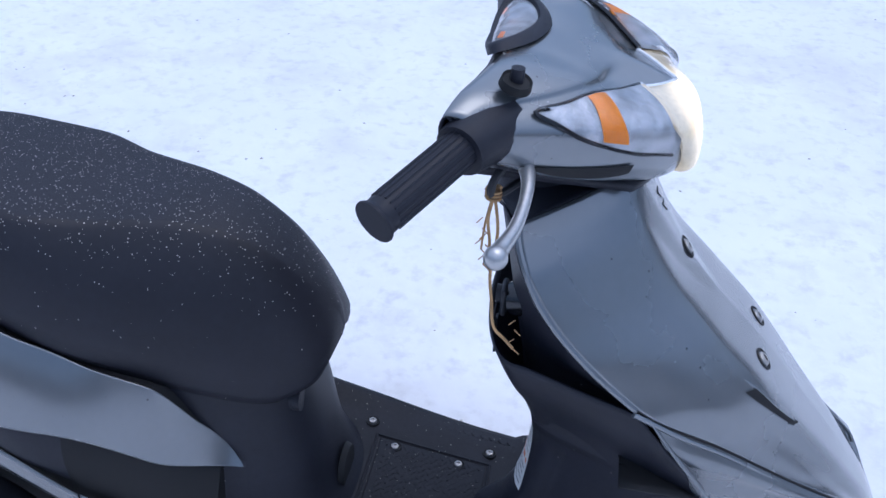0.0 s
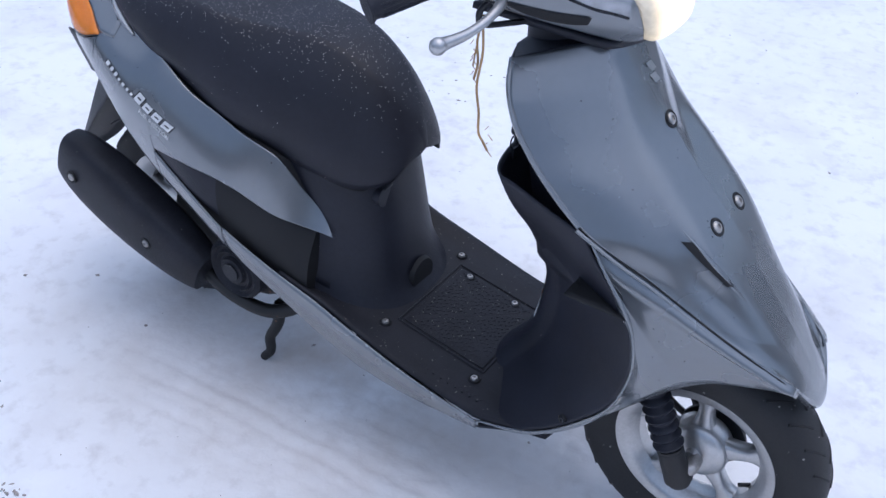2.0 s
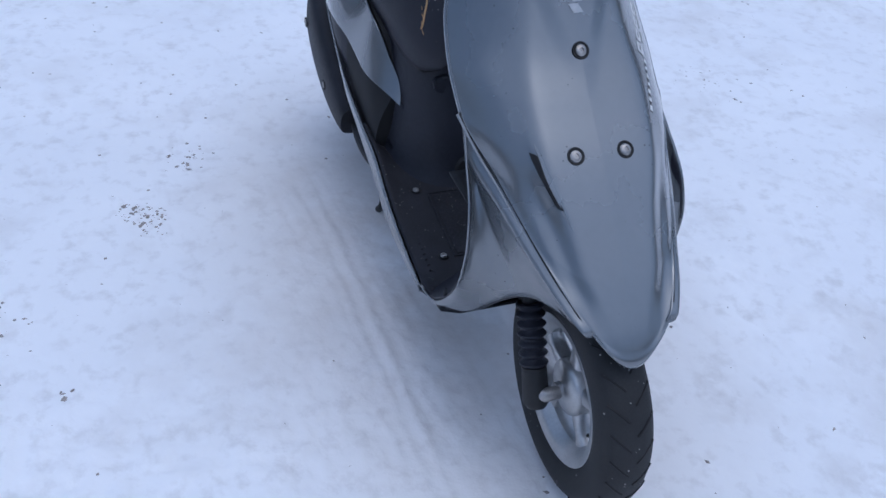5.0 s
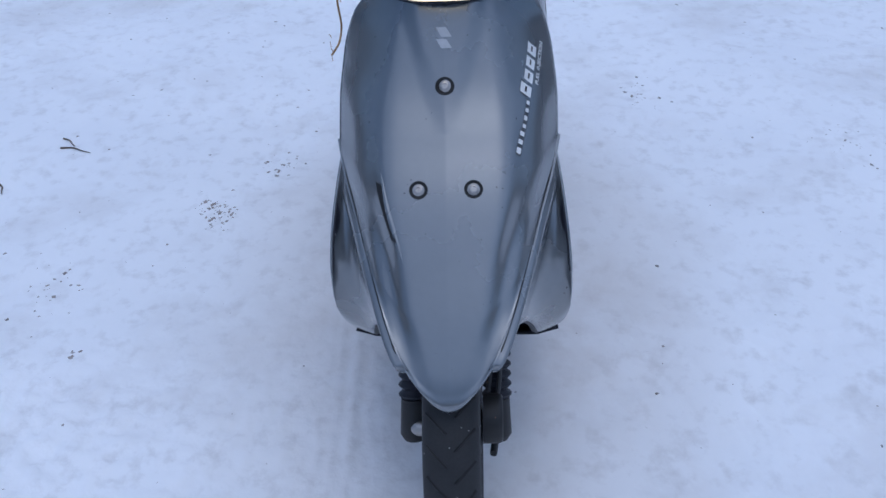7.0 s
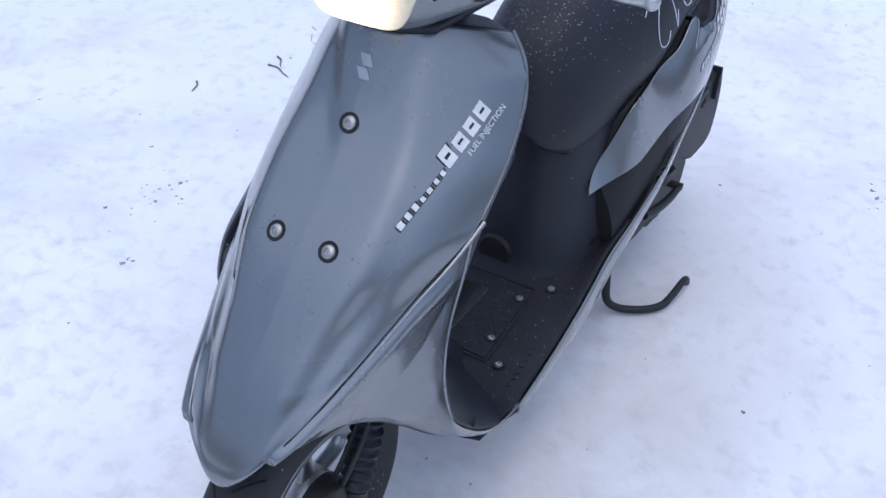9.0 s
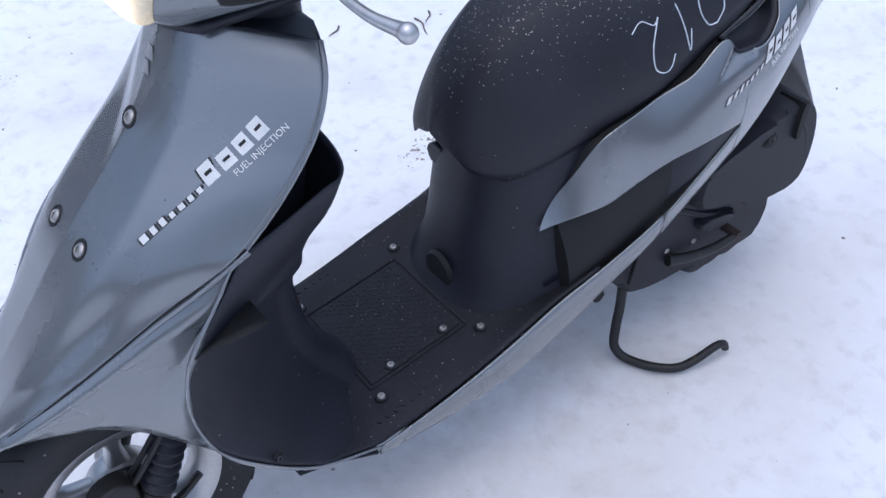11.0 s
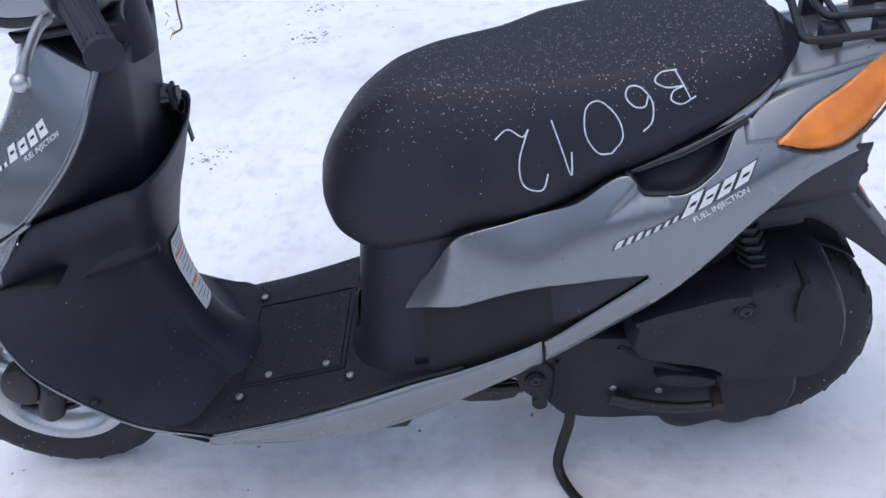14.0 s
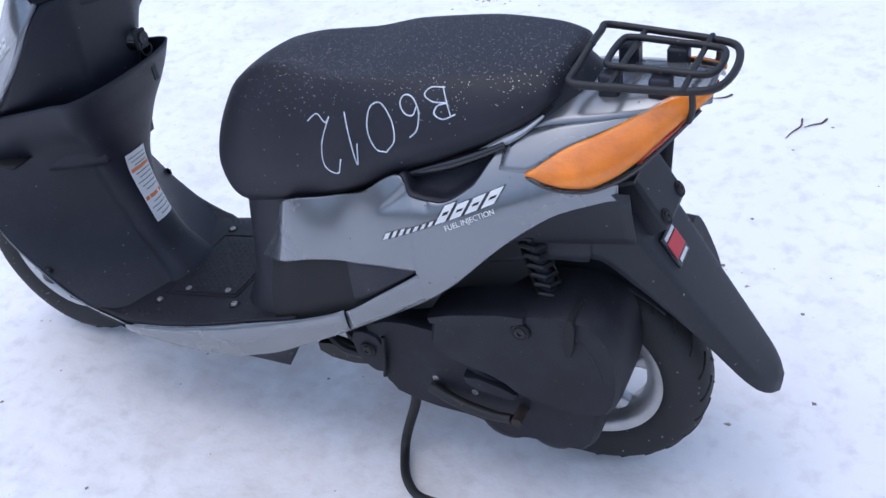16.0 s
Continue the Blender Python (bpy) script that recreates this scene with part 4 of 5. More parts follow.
for s in (1, -1):
    def ind(u, v, lift, s=s):
        y = wing_low_y(u) + (wing_top_y(u) - wing_low_y(u)) * v + 0.012 * math.sin(math.pi * v) * (1 - u)
        return head(s * y, wing_low_a(u) + (wing_top_a(u) - wing_low_a(u)) * v, lift)

    bm = bmesh.new()
    sheet(bm, lambda u, v: ind(u, v, 0.0056), 24, 10)
    lamp = part("indicator", bm, REFLECTOR, scooter, "clear front indicator with orange bulb")
    bm = bmesh.new()
    sheet(bm, lambda u, v: ind(0.40 + 0.15 * u + 0.05 * (1 - v), 0.06 + 0.9 * v, 0.0066 + 0.003 * math.sin(math.pi * u)), 8, 10)
    part("bulb", bm, AMBER, lamp)
    bm = bmesh.new()
    sheet(bm, lambda u, v: ind(u, v, 0.009 * math.sin(math.pi * (0.08 + 0.84 * v)) ** 0.5 + 0.006), 24, 12)
    ob = part("lens", bm, CLEAR, lamp)
    ob.visible_shadow = False
    bm = bmesh.new()
    tube(bm, [ind(u, 1.0, 0.006) for u in (0, 0.25, 0.5, 0.75, 1)] + [ind(u, 0.0, 0.006) for u in (0.9, 0.7, 0.4, 0.2, 0)], 0.0022, 6, 4)
    part("lens_rim", bm, GLOSS, lamp)
    # mirror socket with a rubber plug
    q = head(s * 0.150, 0.36)
    bm = bmesh.new()
    lathe(bm, [(0.001, 0.002), (0.012, 0.002), (0.014, 0.004), (0.015, -0.004)], (0, 0, 0), "Z", 20)
    bm.transform(Matrix.Translation(Vector((0.812, s * 0.156, 0.9965))) @ Matrix.Rotation(0.25, 4, "Y") @ Matrix.Rotation(-0.15 * s, 4, "X"))
    part("mirror_socket", bm, DARK, scooter)
    bm = bmesh.new()
    tube(bm, [(0.812, s * 0.154, 0.990), (0.813, s * 0.154, 1.010)], 0.0062, 12, 0)
    part("mirror_plug", bm, BLACK, scooter)
    # grip
    a, b = Vector((0.780, s * 0.190, 0.955)), Vector((0.718, s * 0.292, 0.926))
    bm = bmesh.new()
    tube(bm, [a.lerp(b, t) for t in (0, 0.1, 0.3, 0.6, 0.93, 0.945, 0.985, 1.0)], lambda t: 0.0172 if t < 0.8 else (0.0172 + 0.0055 * min(1, (t - 0.8) / 0.1) if t < 0.95 else 0.020), 24, 0)
    grip = part("grip", bm, BLACK, scooter, "black ribbed rubber grip")
    way = (b - a).normalized()
    e1 = way.orthogonal().normalized()
    e2 = way.cross(e1)
    for k in range(18):
        th = 2 * math.pi * k / 18
        off = 0.0172 * (math.cos(th) * e1 + math.sin(th) * e2)
        bm = bmesh.new()
        tube(bm, [a.lerp(b, 0.12) + off, a.lerp(b, 0.5) + off, a.lerp(b, 0.88) + off], 0.0012, 5, 0)
        part("grip_rib", bm, BLACK, grip)
    # switch housing
    bm = bmesh.new()
    tube(bm, [Vector((0.800, s * 0.150, 0.955)), Vector((0.790, s * 0.172, 0.953)), Vector((0.776, s * 0.196, 0.951)), Vector((0.772, s * 0.204, 0.950))], lambda t: 0.030 - 0.006 * t, 18, 3)
    part("switch_housing", bm, BLACK, scooter)
    # dark sheet on the closed cowl, painting the shade of the lever's opening
    bm = bmesh.new()
    sheet(bm, lambda u, v, s=s: head(s * (0.118 + 0.070 * u), -0.045 - 0.055 * u - (0.005 + 0.055 * math.sin(math.pi * min(1, u * 1.1 + 0.12)) ** 0.6) * (v - 0.15), 0.0056), 14, 8)
    part("lever_opening_shade", bm, DARK, scooter)
    # lever
    bm = bmesh.new()
    tube(bm, [(0.826, s * 0.160, 0.922), (0.832, s * 0.185, 0.918), (0.832, s * 0.215, 0.911), (0.828, s * 0.247, 0.906), (0.820, s * 0.276, 0.904), (0.818, s * 0.284, 0.904)], lambda t: 0.0085 - 0.0028 * math.sin(math.pi * min(1, t * 1.15)), 12, 6)
    lever = part("brake_lever", bm, ALLOY, scooter, "cast aluminium brake lever with ball end")
    bm = bmesh.new()
    bmesh.ops.create_uvsphere(bm, u_segments=16, v_segments=10, radius=0.0105)
    bm.transform(Matrix.Translation((0.818, s * 0.288, 0.904)))
    part("ball_end", bm, ALLOY, lever)
    bm = bmesh.new()
    tube(bm, [(0.828, s * 0.152, 0.934), (0.828, s * 0.152, 0.910)], 0.008, 12, 0)
    part("pivot", bm, STEEL, lever)

# brake cable below the right grip
bm = bmesh.new()
tube(bm, [(0.815, -0.150, 0.922), (0.800, -0.170, 0.905), (0.800, -0.165, 0.885), (0.815, -0.130, 0.878), (0.835, -0.08, 0.872), (0.85, -0.04, 0.865)], 0.0042, 8, 6)
part("brake_cable", bm, GREY, scooter)
# neck
bm = bmesh.new()
tube(bm, [(0.845, 0, 0.80), (0.842, 0, 0.84), (0.838, 0, 0.88), (0.835, 0, 0.91)], lambda t: 0.062 - 0.008 * t, 24, 3)
part("neck_cover", bm, BLACK, scooter, "black neck below the handlebar")
bm = bmesh.new()
sheet(bm, lambda u, v: Vector((0.79 + 0.17 * u - 0.03 * (2 * v - 1) ** 2, (2 * v - 1) * (0.125 - 0.05 * u), 0.888 - 0.030 * u)), 10, 12)
part("cowl_underside", bm, BLACK, scooter, thick=0.01)

# twine tied round the cable
for line, r in (([(0.800, -0.168, 0.884), (0.797, -0.170, 0.862), (0.800, -0.171, 0.835), (0.796, -0.173, 0.812)], 0.0016),
                ([(0.802, -0.166, 0.884), (0.807, -0.172, 0.850), (0.803, -0.176, 0.806), (0.806, -0.173, 0.768), (0.810, -0.178, 0.742), (0.822, -0.184, 0.733), (0.832, -0.190, 0.727)], 0.0017),
                ([(0.799, -0.168, 0.884), (0.794, -0.166, 0.855), (0.792, -0.170, 0.828)], 0.0011)):
    bm = bmesh.new()
    tube(bm, line, r, 6, 6)
    for k in range(4):
        p = Vector(line[-1]) + Vector((0, 0, 0.012 * k))
        tube(bm, [p, p + Vector((0.006 * (-1) ** k, 0.002, -0.008))], 0.0006, 4, 0)
    tw = part("twine", bm, TWINE, None, "frayed jute twine hanging from a brake cable", category="string")
    tw.matrix_basis = LEANING
bm = bmesh.new()
tube(bm, [(0.800 + 0.007 * math.cos(k), -0.166 - 0.006 * math.sin(k), 0.884 + 0.0006 * k) for k in np.arange(0, 19, 0.6)], 0.0015, 6, 0)
tw = part("twine", bm, TWINE, None, "jute twine wound round a brake cable", category="string")
tw.matrix_basis = LEANING


# ---- wheels ----
def wheel(x, z, parent_name, label):
    c = (x, 0, z)
    R = 0.201
    w = tagged(new(parent_name), label)
    w.parent = scooter
    bm = bmesh.new()
    prof = [(0.128, -0.030), (0.133, -0.036), (0.150, -0.042), (0.172, -0.0435), (0.186, -0.040), (0.196, -0.030), (0.201, -0.016), (R, 0.0), (0.201, 0.016), (0.196, 0.030), (0.186, 0.040), (0.172, 0.0435), (0.150, 0.042), (0.133, 0.036), (0.128, 0.030)]
    lathe(bm, prof, c, "Y", 72)
    part("tyre", bm, RUBBER, w, "worn black tyre", sharp=60)
    # tread grooves as shallow dark wedges, their shade put into the colour
    bm = bmesh.new()
    for k in range(26):
        for s in (1, -1):
            t0 = 2 * math.pi * (k + 0.5 * (s > 0)) / 26
            pts = []
            for f in np.linspace(0, 1, 6):
                yy = s * (0.006 + 0.030 * f)
                rr = R + 0.0004 - 0.0075 * (abs(yy) / 0.032) ** 2.6
                th = t0 + 0.16 * f
                pts.append(Vector((x + rr * math.cos(th), yy, z + rr * math.sin(th))))
            tube(bm, pts, 0.0022, 5, 0)
    tagged(part("tread", bm, DARK, w), kind="stuff")
    bm = bmesh.new()
    lathe(bm, [(0.100, -0.012), (0.112, -0.028), (0.120, -0.034), (0.132, -0.036), (0.134, -0.033), (0.126, -0.028), (0.119, -0.018), (0.119, 0.018), (0.126, 0.028), (0.134, 0.033), (0.132, 0.036), (0.120, 0.034), (0.112, 0.028), (0.100, 0.012), (0.100, -0.012)], c, "Y", 64)
    rim = part("rim", bm, ALLOY, w, "silver cast alloy rim")
    bm = bmesh.new()
    lathe(bm, [(0.0005, -0.040), (0.013, -0.040), (0.014, -0.030), (0.030, -0.028), (0.046, -0.022), (0.050, -0.016), (0.050, 0.016), (0.046, 0.024), (0.03, 0.03), (0.0005, 0.03)], c, "Y", 40)
    part("hub", bm, ALLOY, w)
    for k in range(5):
        th = 2 * math.pi * k / 5 + 0.35
        e = Vector((math.cos(th), 0, math.sin(th)))
        n = Vector((-math.sin(th), 0, math.cos(th)))
        bm = bmesh.new()

        def spoke(u, v, e=e, n=n):
            r = 0.040 + 0.068 * u
            half = 0.019 - 0.008 * math.sin(math.pi * u * 0.75) + 0.012 * max(0, u - 0.7) / 0.3
            a = 2 * math.pi * v
            return Vector(c) + e * r + n * half * math.copysign(abs(math.cos(a)) ** 0.6, math.cos(a)) + Vector((0, 0.015 * math.copysign(abs(math.sin(a)) ** 0.6, math.sin(a)), 0))

        sheet(bm, spoke, 8, 14, close_v=True)
        part("spoke", bm, ALLOY, rim)
    bm = bmesh.new()
    th = 2 * math.pi * 0.93
    tube(bm, [(x + 0.100 * math.cos(th), 0.004, z + 0.100 * math.sin(th)), (x + 0.085 * math.cos(th), -0.012, z + 0.085 * math.sin(th))], 0.0035, 8, 0)
    part("valve", bm, IRON, w)
    return w


wheel(1.150, 0.205, "front_wheel", "front wheel with cast rim")
wheel(-0.022, 0.207, "rear_wheel", "rear wheel with cast rim")

# front fork with rubber boots
for s in (1, -1):
    bm = bmesh.new()
    a, b = Vector((1.030, s * 0.066, 0.44)), Vector((1.146, s * 0.070, 0.185))
    tube(bm, [a, a.lerp(b, 0.45)], 0.014, 14, 0)
    part("fork_leg", bm, IRON, scooter)
    bm = bmesh.new()
    n = 44
    tube(bm, [a.lerp(b, 0.38 + 0.42 * k / n) for k in range(n + 1)], lambda t: 0.0215 + 0.0035 * math.sin(t * 2 * math.pi * 7), 18, 0)
    part("fork_boot", bm, BLACK, scooter, "ribbed black rubber boot")
    bm = bmesh.new()
    tube(bm, [a.lerp(b, 0.78), a.lerp(b, 0.9), a.lerp(b, 1.0), a.lerp(b, 1.04)], lambda t: 0.021 + 0.003 * t if t < 0.9 else 0.016, 18, 0)
    part("fork_foot", bm, IRON, scooter)
    bm = bmesh.new()
    tube(bm, [(1.146, s * 0.070, 0.200), (1.158, s * 0.058, 0.207), (1.158, s * 0.036, 0.207)], lambda t: 0.014 - 0.003 * t, 14, 0)
    part("axle_nut", bm, STEEL, scooter)
# brake plate and arm on the left of the front wheel
bm = bmesh.new()
lathe(bm, [(0.0005, 0.045), (0.03, 0.045), (0.048, 0.040), (0.056, 0.034), (0.056, 0.028)], (1.158, 0, 0.207), "Y", 36)
part("brake_plate", bm, GREY, scooter)
bm = bmesh.new()
slab(bm, [(1.150, 0.29), (1.205, 0.28), (1.215, 0.22), (1.165, 0.20), (1.140, 0.24)], 0.046, 0.078, 2, 0.15)
part("brake_caliper", bm, IRON, scooter, "black brake caliper")
bm = bmesh.new()
tube(bm, [(1.20, 0.062, 0.192), (1.15, 0.066, 0.186), (1.10, 0.064, 0.19), (1.06, 0.062, 0.215)], 0.006, 8, 6)
part("brake_arm", bm, IRON, scooter)
for k, dy in enumerate((0.050, 0.066)):
    bm = bmesh.new()
    tube(bm, [(1.165, dy, 0.25), (1.125, dy + 0.008, 0.30), (1.085, dy + 0.01, 0.36), (1.05, dy - 0.01, 0.44)], 0.004, 8, 6)
    part("cable", bm, IRON, scooter)
# wheel well behind the shield
bm = bmesh.new()
sheet(bm, lambda u, v: Vector((1.09 + 0.235 * math.cos(2.75 - 1.75 * u), (2 * v - 1) * 0.046, 0.215 + 0.245 * math.sin(2.75 - 1.75 * u))), 16, 6)
part("wheel_well", bm, DARK, scooter, thick=0.004)

# ---- rear: tail, lamps, fender, rack ----
tail_t = curve((-0.215, 0.742), (-0.15, 0.738), (-0.08, 0.730), (-0.02, 0.722), (0.05, 0.70))
bm = bmesh.new()
sheet(bm, lambda u, v: Vector(((x := -0.212 + 0.26 * u), (side_y(x, tail_t(x) - 0.020) + 0.0015) * (2 * v - 1), tail_t(x) - 0.020 * abs(2 * v - 1) ** 3)), 24, 20)
part("tail_cover", bm, SILVER, scooter, "silver-grey tail cover", thick=0.004)
lamp_hi = curve((-0.213, 0.742), (-0.172, 0.737), (-0.135, 0.720), (-0.093, 0.701), (-0.047, 0.683), (-0.010, 0.660), (-0.003, 0.656))
lamp_lo = curve((-0.213, 0.733), (-0.17, 0.690), (-0.137, 0.660), (-0.11, 0.645), (-0.078, 0.637), (-0.05, 0.640), (-0.010, 0.652), (-0.003, 0.655))
amber_lo = curve((-0.213, 0.734), (-0.17, 0.698), (-0.137, 0.668), (-0.11, 0.650), (-0.078, 0.639), (-0.05, 0.642), (-0.010, 0.653), (-0.003, 0.655))
for s in (1, -1):
    bm = bmesh.new()
    sheet(bm, lambda u, v, s=s: Vector(((x := -0.213 + 0.210 * u), s * (side_y(x, (z := amber_lo(x) + (lamp_hi(x) - amber_lo(x)) * v)) + 0.001 + 0.004 * math.sin(math.pi * v)), z)), 30, 10)
    lens = part("tail_indicator", bm, AMBER, scooter, "amber rear indicator with clear outer lens", thick=0.004)
    bm = bmesh.new()
    sheet(bm, lambda u, v, s=s: Vector(((x := -0.213 + 0.190 * u), s * (side_y(x, (z := lamp_lo(x) + (lamp_hi(x) - lamp_lo(x)) * v)) + 0.006 + 0.005 * math.sin(math.pi * v)), z)), 30, 10)
    part("outer_lens", bm, CLEAR, lens).visible_shadow = False
    bm = bmesh.new()
    tube(bm, [Vector(((x := -0.20 + 0.197 * k / 10), s * (side_y(x, lamp_lo(x)) + 0.002), lamp_lo(x) - 0.003)) for k in range(11)], 0.0035, 6, 2)
    part("lamp_rim", bm, GLOSS, lens)
    bm = bmesh.new()
    sheet(bm, lambda u, v, s=s: Vector(((x := -0.205 + 0.240 * u), s * (side_y(x, (z := lamp_hi(x) + (tail_t(x) - 0.020 - lamp_hi(x)) * v)) + 0.0015), z)), 20, 6)
    part("tail_side", bm, SILVER, scooter, thick=0.003)
bm = bmesh.new()
sheet(bm, lambda u, v: Vector((-0.206 - 0.006 * math.sin(math.pi * v) + 0.085 * (1 - u), (2 * v - 1) * (0.022 + 0.045 * (1 - u)), 0.645 + 0.080 * u)), 8, 12)
part("tail_lamp", bm, RED, scooter, "red tail lamp lens", thick=0.004)

# seat surround: black recess and grab below the seat
for s in (1,):
    bm = bmesh.new()
    sheet(bm, lambda u, v, s=s: Vector(((x := 0.026 + 0.156 * u), s * (side_y(x, cover_top(x)) - 0.002 - 0.052 * min(1.0, v * 1.6) ** 0.7), cover_top(x) - 0.006 * math.sin(math.pi * min(1, v * 1.6)) + (seat_low(x) + 0.010 - cover_top(x)) * v ** 2)), 30, 12)
    part("grab_recess", bm, BLACK, scooter, "black grab recess below the seat", thick=0.003)
    bm = bmesh.new()
    tube(bm, [Vector((x, s * (0.142 - 0.20 * max(0.0, 0.10 - x)), seat_low(x) - 0.012)) for x in (0.188, 0.165, 0.14, 0.11, 0.08, 0.05, 0.032)], lambda t: 0.0085 - 0.003 * abs(2 * t - 1), 10, 5)
    part("grab_bar", bm, GLOSS, scooter)
# body edge below the seat; paler metal stands in for sky light on silver
for s in (1, -1):
    bm = bmesh.new()
    tube(bm, [Vector((x, s * (seat_w(x) * 0.93 + 0.004), seat_low(x) - 0.008)) for x in (-0.012, 0.01, 0.03, 0.05, 0.075)], lambda t: 0.002 + 0.0045 * math.sin(math.pi * t), 8, 4)
    part("lit_body_edge", bm, ALLOY, scooter, "silver body edge under the seat, its sky light put into a paler metal")
bm = bmesh.new()
sheet(bm, lambda u, v: Vector((-0.030 - 0.030 * u + 0.075 * abs(2 * v - 1) ** 2.2, (2 * v - 1) * (0.118 + 0.010 * u), 0.752 - 0.030 * u - 0.055 * abs(2 * v - 1) ** 2.2)), 6, 24)
part("seat_hinge_cover", bm, BLACK, scooter, thick=0.006)

# rear mudguard
fen_x = curve((0, 0.13), (0.2, 0.04), (0.38, -0.04), (0.5, -0.098), (0.62, -0.148), (0.8, -0.230), (0.93, -0.296), (1, -0.326))
fen_z = curve((0, 0.50), (0.2, 0.525), (0.38, 0.550), (0.5, 0.548), (0.62, 0.483), (0.8, 0.368), (0.93, 0.278), (1, 0.245))
fen_w = curve((0, 0.085), (0.38, 0.090), (0.5, 0.082), (0.62, 0.072), (0.8, 0.056), (0.92, 0.044), (0.97, 0.030), (1, 0.006))
fen_d = curve((0, 0.05), (0.38, 0.062), (0.5, 0.056), (0.62, 0.036), (0.8, 0.016), (1, 0.003))


def fender(u, a):
    t = abs(a)
    w, d = fen_w(u), fen_d(u)
    k = max(0, t - 0.62) / 0.38
    slope = 0.75 if u > 0.45 else 0.1
    return Vector((fen_x(u) + d * k * slope * 0.75, math.copysign(w * min(1, t / 0.62) ** 0.9 + 0.012 * k, a), fen_z(u) + 0.012 * (1 - t * t) - d * k))


bm = bmesh.new()
sheet(bm, lambda u, v: fender(u, -1 + 2 * v), 48, 28)
part("rear_mudguard", bm, GREY, scooter, "dark grey plastic rear mudguard", thick=0.004)
for s in (1, -1):
    bm = bmesh.new()
    sheet(bm, lambda u, v, s=s: Vector(((x := -0.13 + 0.20 * u), s * (0.092 + 0.030 * v + 0.02 * u), fen_z(0.5) - 0.02 - 0.02 * u + (strip_low(x) + 0.01 - fen_z(0.5) + 0.02 + 0.02 * u) * v)), 12, 6)
    part("mudguard_side", bm, GREY, scooter, thick=0.004)
# plate holder
bm = bmesh.new()
m = Matrix.Translation((-0.116, 0, 0.562)) @ Matrix.Rotation(radians(-57), 4, "Y")
block(bm, (-0.055, -0.050, -0.014), (0.050, 0.050, 0.022), m)
holder = part("plate_holder", bm, GREY, scooter, "dark grey plate bracket with two bolts", bevel=0.006)
for s in (1, -1):
    screw(holder, m @ Vector((-0.040, s * 0.036, 0.023)), m.to_3x3() @ Vector((0, 0, 1)), 0.0075, IRON)
m2 = Matrix.Translation((-0.152, -0.014, 0.472)) @ Matrix.Rotation(radians(-56), 4, "Y") @ Matrix.Diagonal((1.1, 1.05, 1.0, 1.0))
bm = bmesh.new()
block(bm, (-0.024, 0.004, -0.002), (0.024, 0.052, 0.0165), m2)
dealer = part("dealer_sticker", bm, GLOSS, scooter, "red and black dealer sticker", bevel=0.002)
for x0, x1, y0, y1, mat in ((-0.012, 0.012, 0.008, 0.048, REDP), (-0.020, -0.015, 0.012, 0.044, WHITE), (0.015, 0.020, 0.010, 0.046, WHITE)):
    bm = bmesh.new()
    block(bm, (x0, y0, 0.012), (x1, y1, 0.0175), m2)
    part("text_bar", bm, mat, dealer)

# luggage rack
rack = tagged(new("luggage_rack"), "black steel luggage rack")
rack.parent = scooter
bm = bmesh.new()
z0 = 0.760
tube(bm, [(-0.045, 0.0, z0 + 0.01), (-0.042, 0.055, z0), (-0.042, 0.080, z0 - 0.003), (-0.062, 0.086, z0 - 0.004), (-0.12, 0.084, z0 - 0.004), (-0.185, 0.076, z0 - 0.006), (-0.222, 0.058, z0 - 0.006), (-0.233, 0.0, z0 - 0.006), (-0.222, -0.058, z0 - 0.006), (-0.185, -0.076, z0 - 0.006), (-0.12, -0.084, z0 - 0.004), (-0.062, -0.086, z0), (-0.040, -0.078, z0 + 0.004), (-0.042, -0.055, z0 + 0.006), (-0.045, 0.0, z0 + 0.01)], 0.0052, 10, 5)
part("outer_loop", bm, IRON, rack)
bm = bmesh.new()
tube(bm, [(-0.075, 0.0, z0 + 0.004), (-0.078, 0.036, z0 + 0.004), (-0.092, 0.044, z0 + 0.004), (-0.15, 0.042, z0 + 0.002), (-0.196, 0.040, z0), (-0.212, 0.030, z0), (-0.216, 0.0, z0), (-0.212, -0.030, z0), (-0.196, -0.040, z0), (-0.15, -0.042, z0 + 0.002), (-0.092, -0.044, z0 + 0.004), (-0.078, -0.036, z0 + 0.004), (-0.075, 0.0, z0 + 0.004)], 0.0048, 10, 5)
part("inner_loop", bm, IRON, rack)
for x in (-0.095, -0.185):
    bm = bmesh.new()
    tube(bm, [(x, 0.082, z0 - 0.004), (x, 0.04, z0 - 0.002), (x, -0.04, z0 - 0.002), (x, -0.082, z0 - 0.004)], 0.0042, 8, 2)
    part("cross_bar", bm, IRON, rack)
for s in (1, -1):
    for x in (-0.085, -0.150):
        bm = bmesh.new()
        block(bm, (x - 0.014, s * 0.045 - 0.012, tail_t(x) - 0.012), (x + 0.014, s * 0.045 + 0.012, z0 - 0.004))
        part("rubber_mount", bm, BLACK, rack, bevel=0.004)
    bm = bmesh.new()
    tube(bm, [(-0.195, s * 0.074, z0 - 0.006), (-0.196, s * 0.074, z0 - 0.03), (-0.190, s * 0.066, z0 - 0.052)], 0.0042, 8, 4)
    part("stay", bm, IRON, rack)

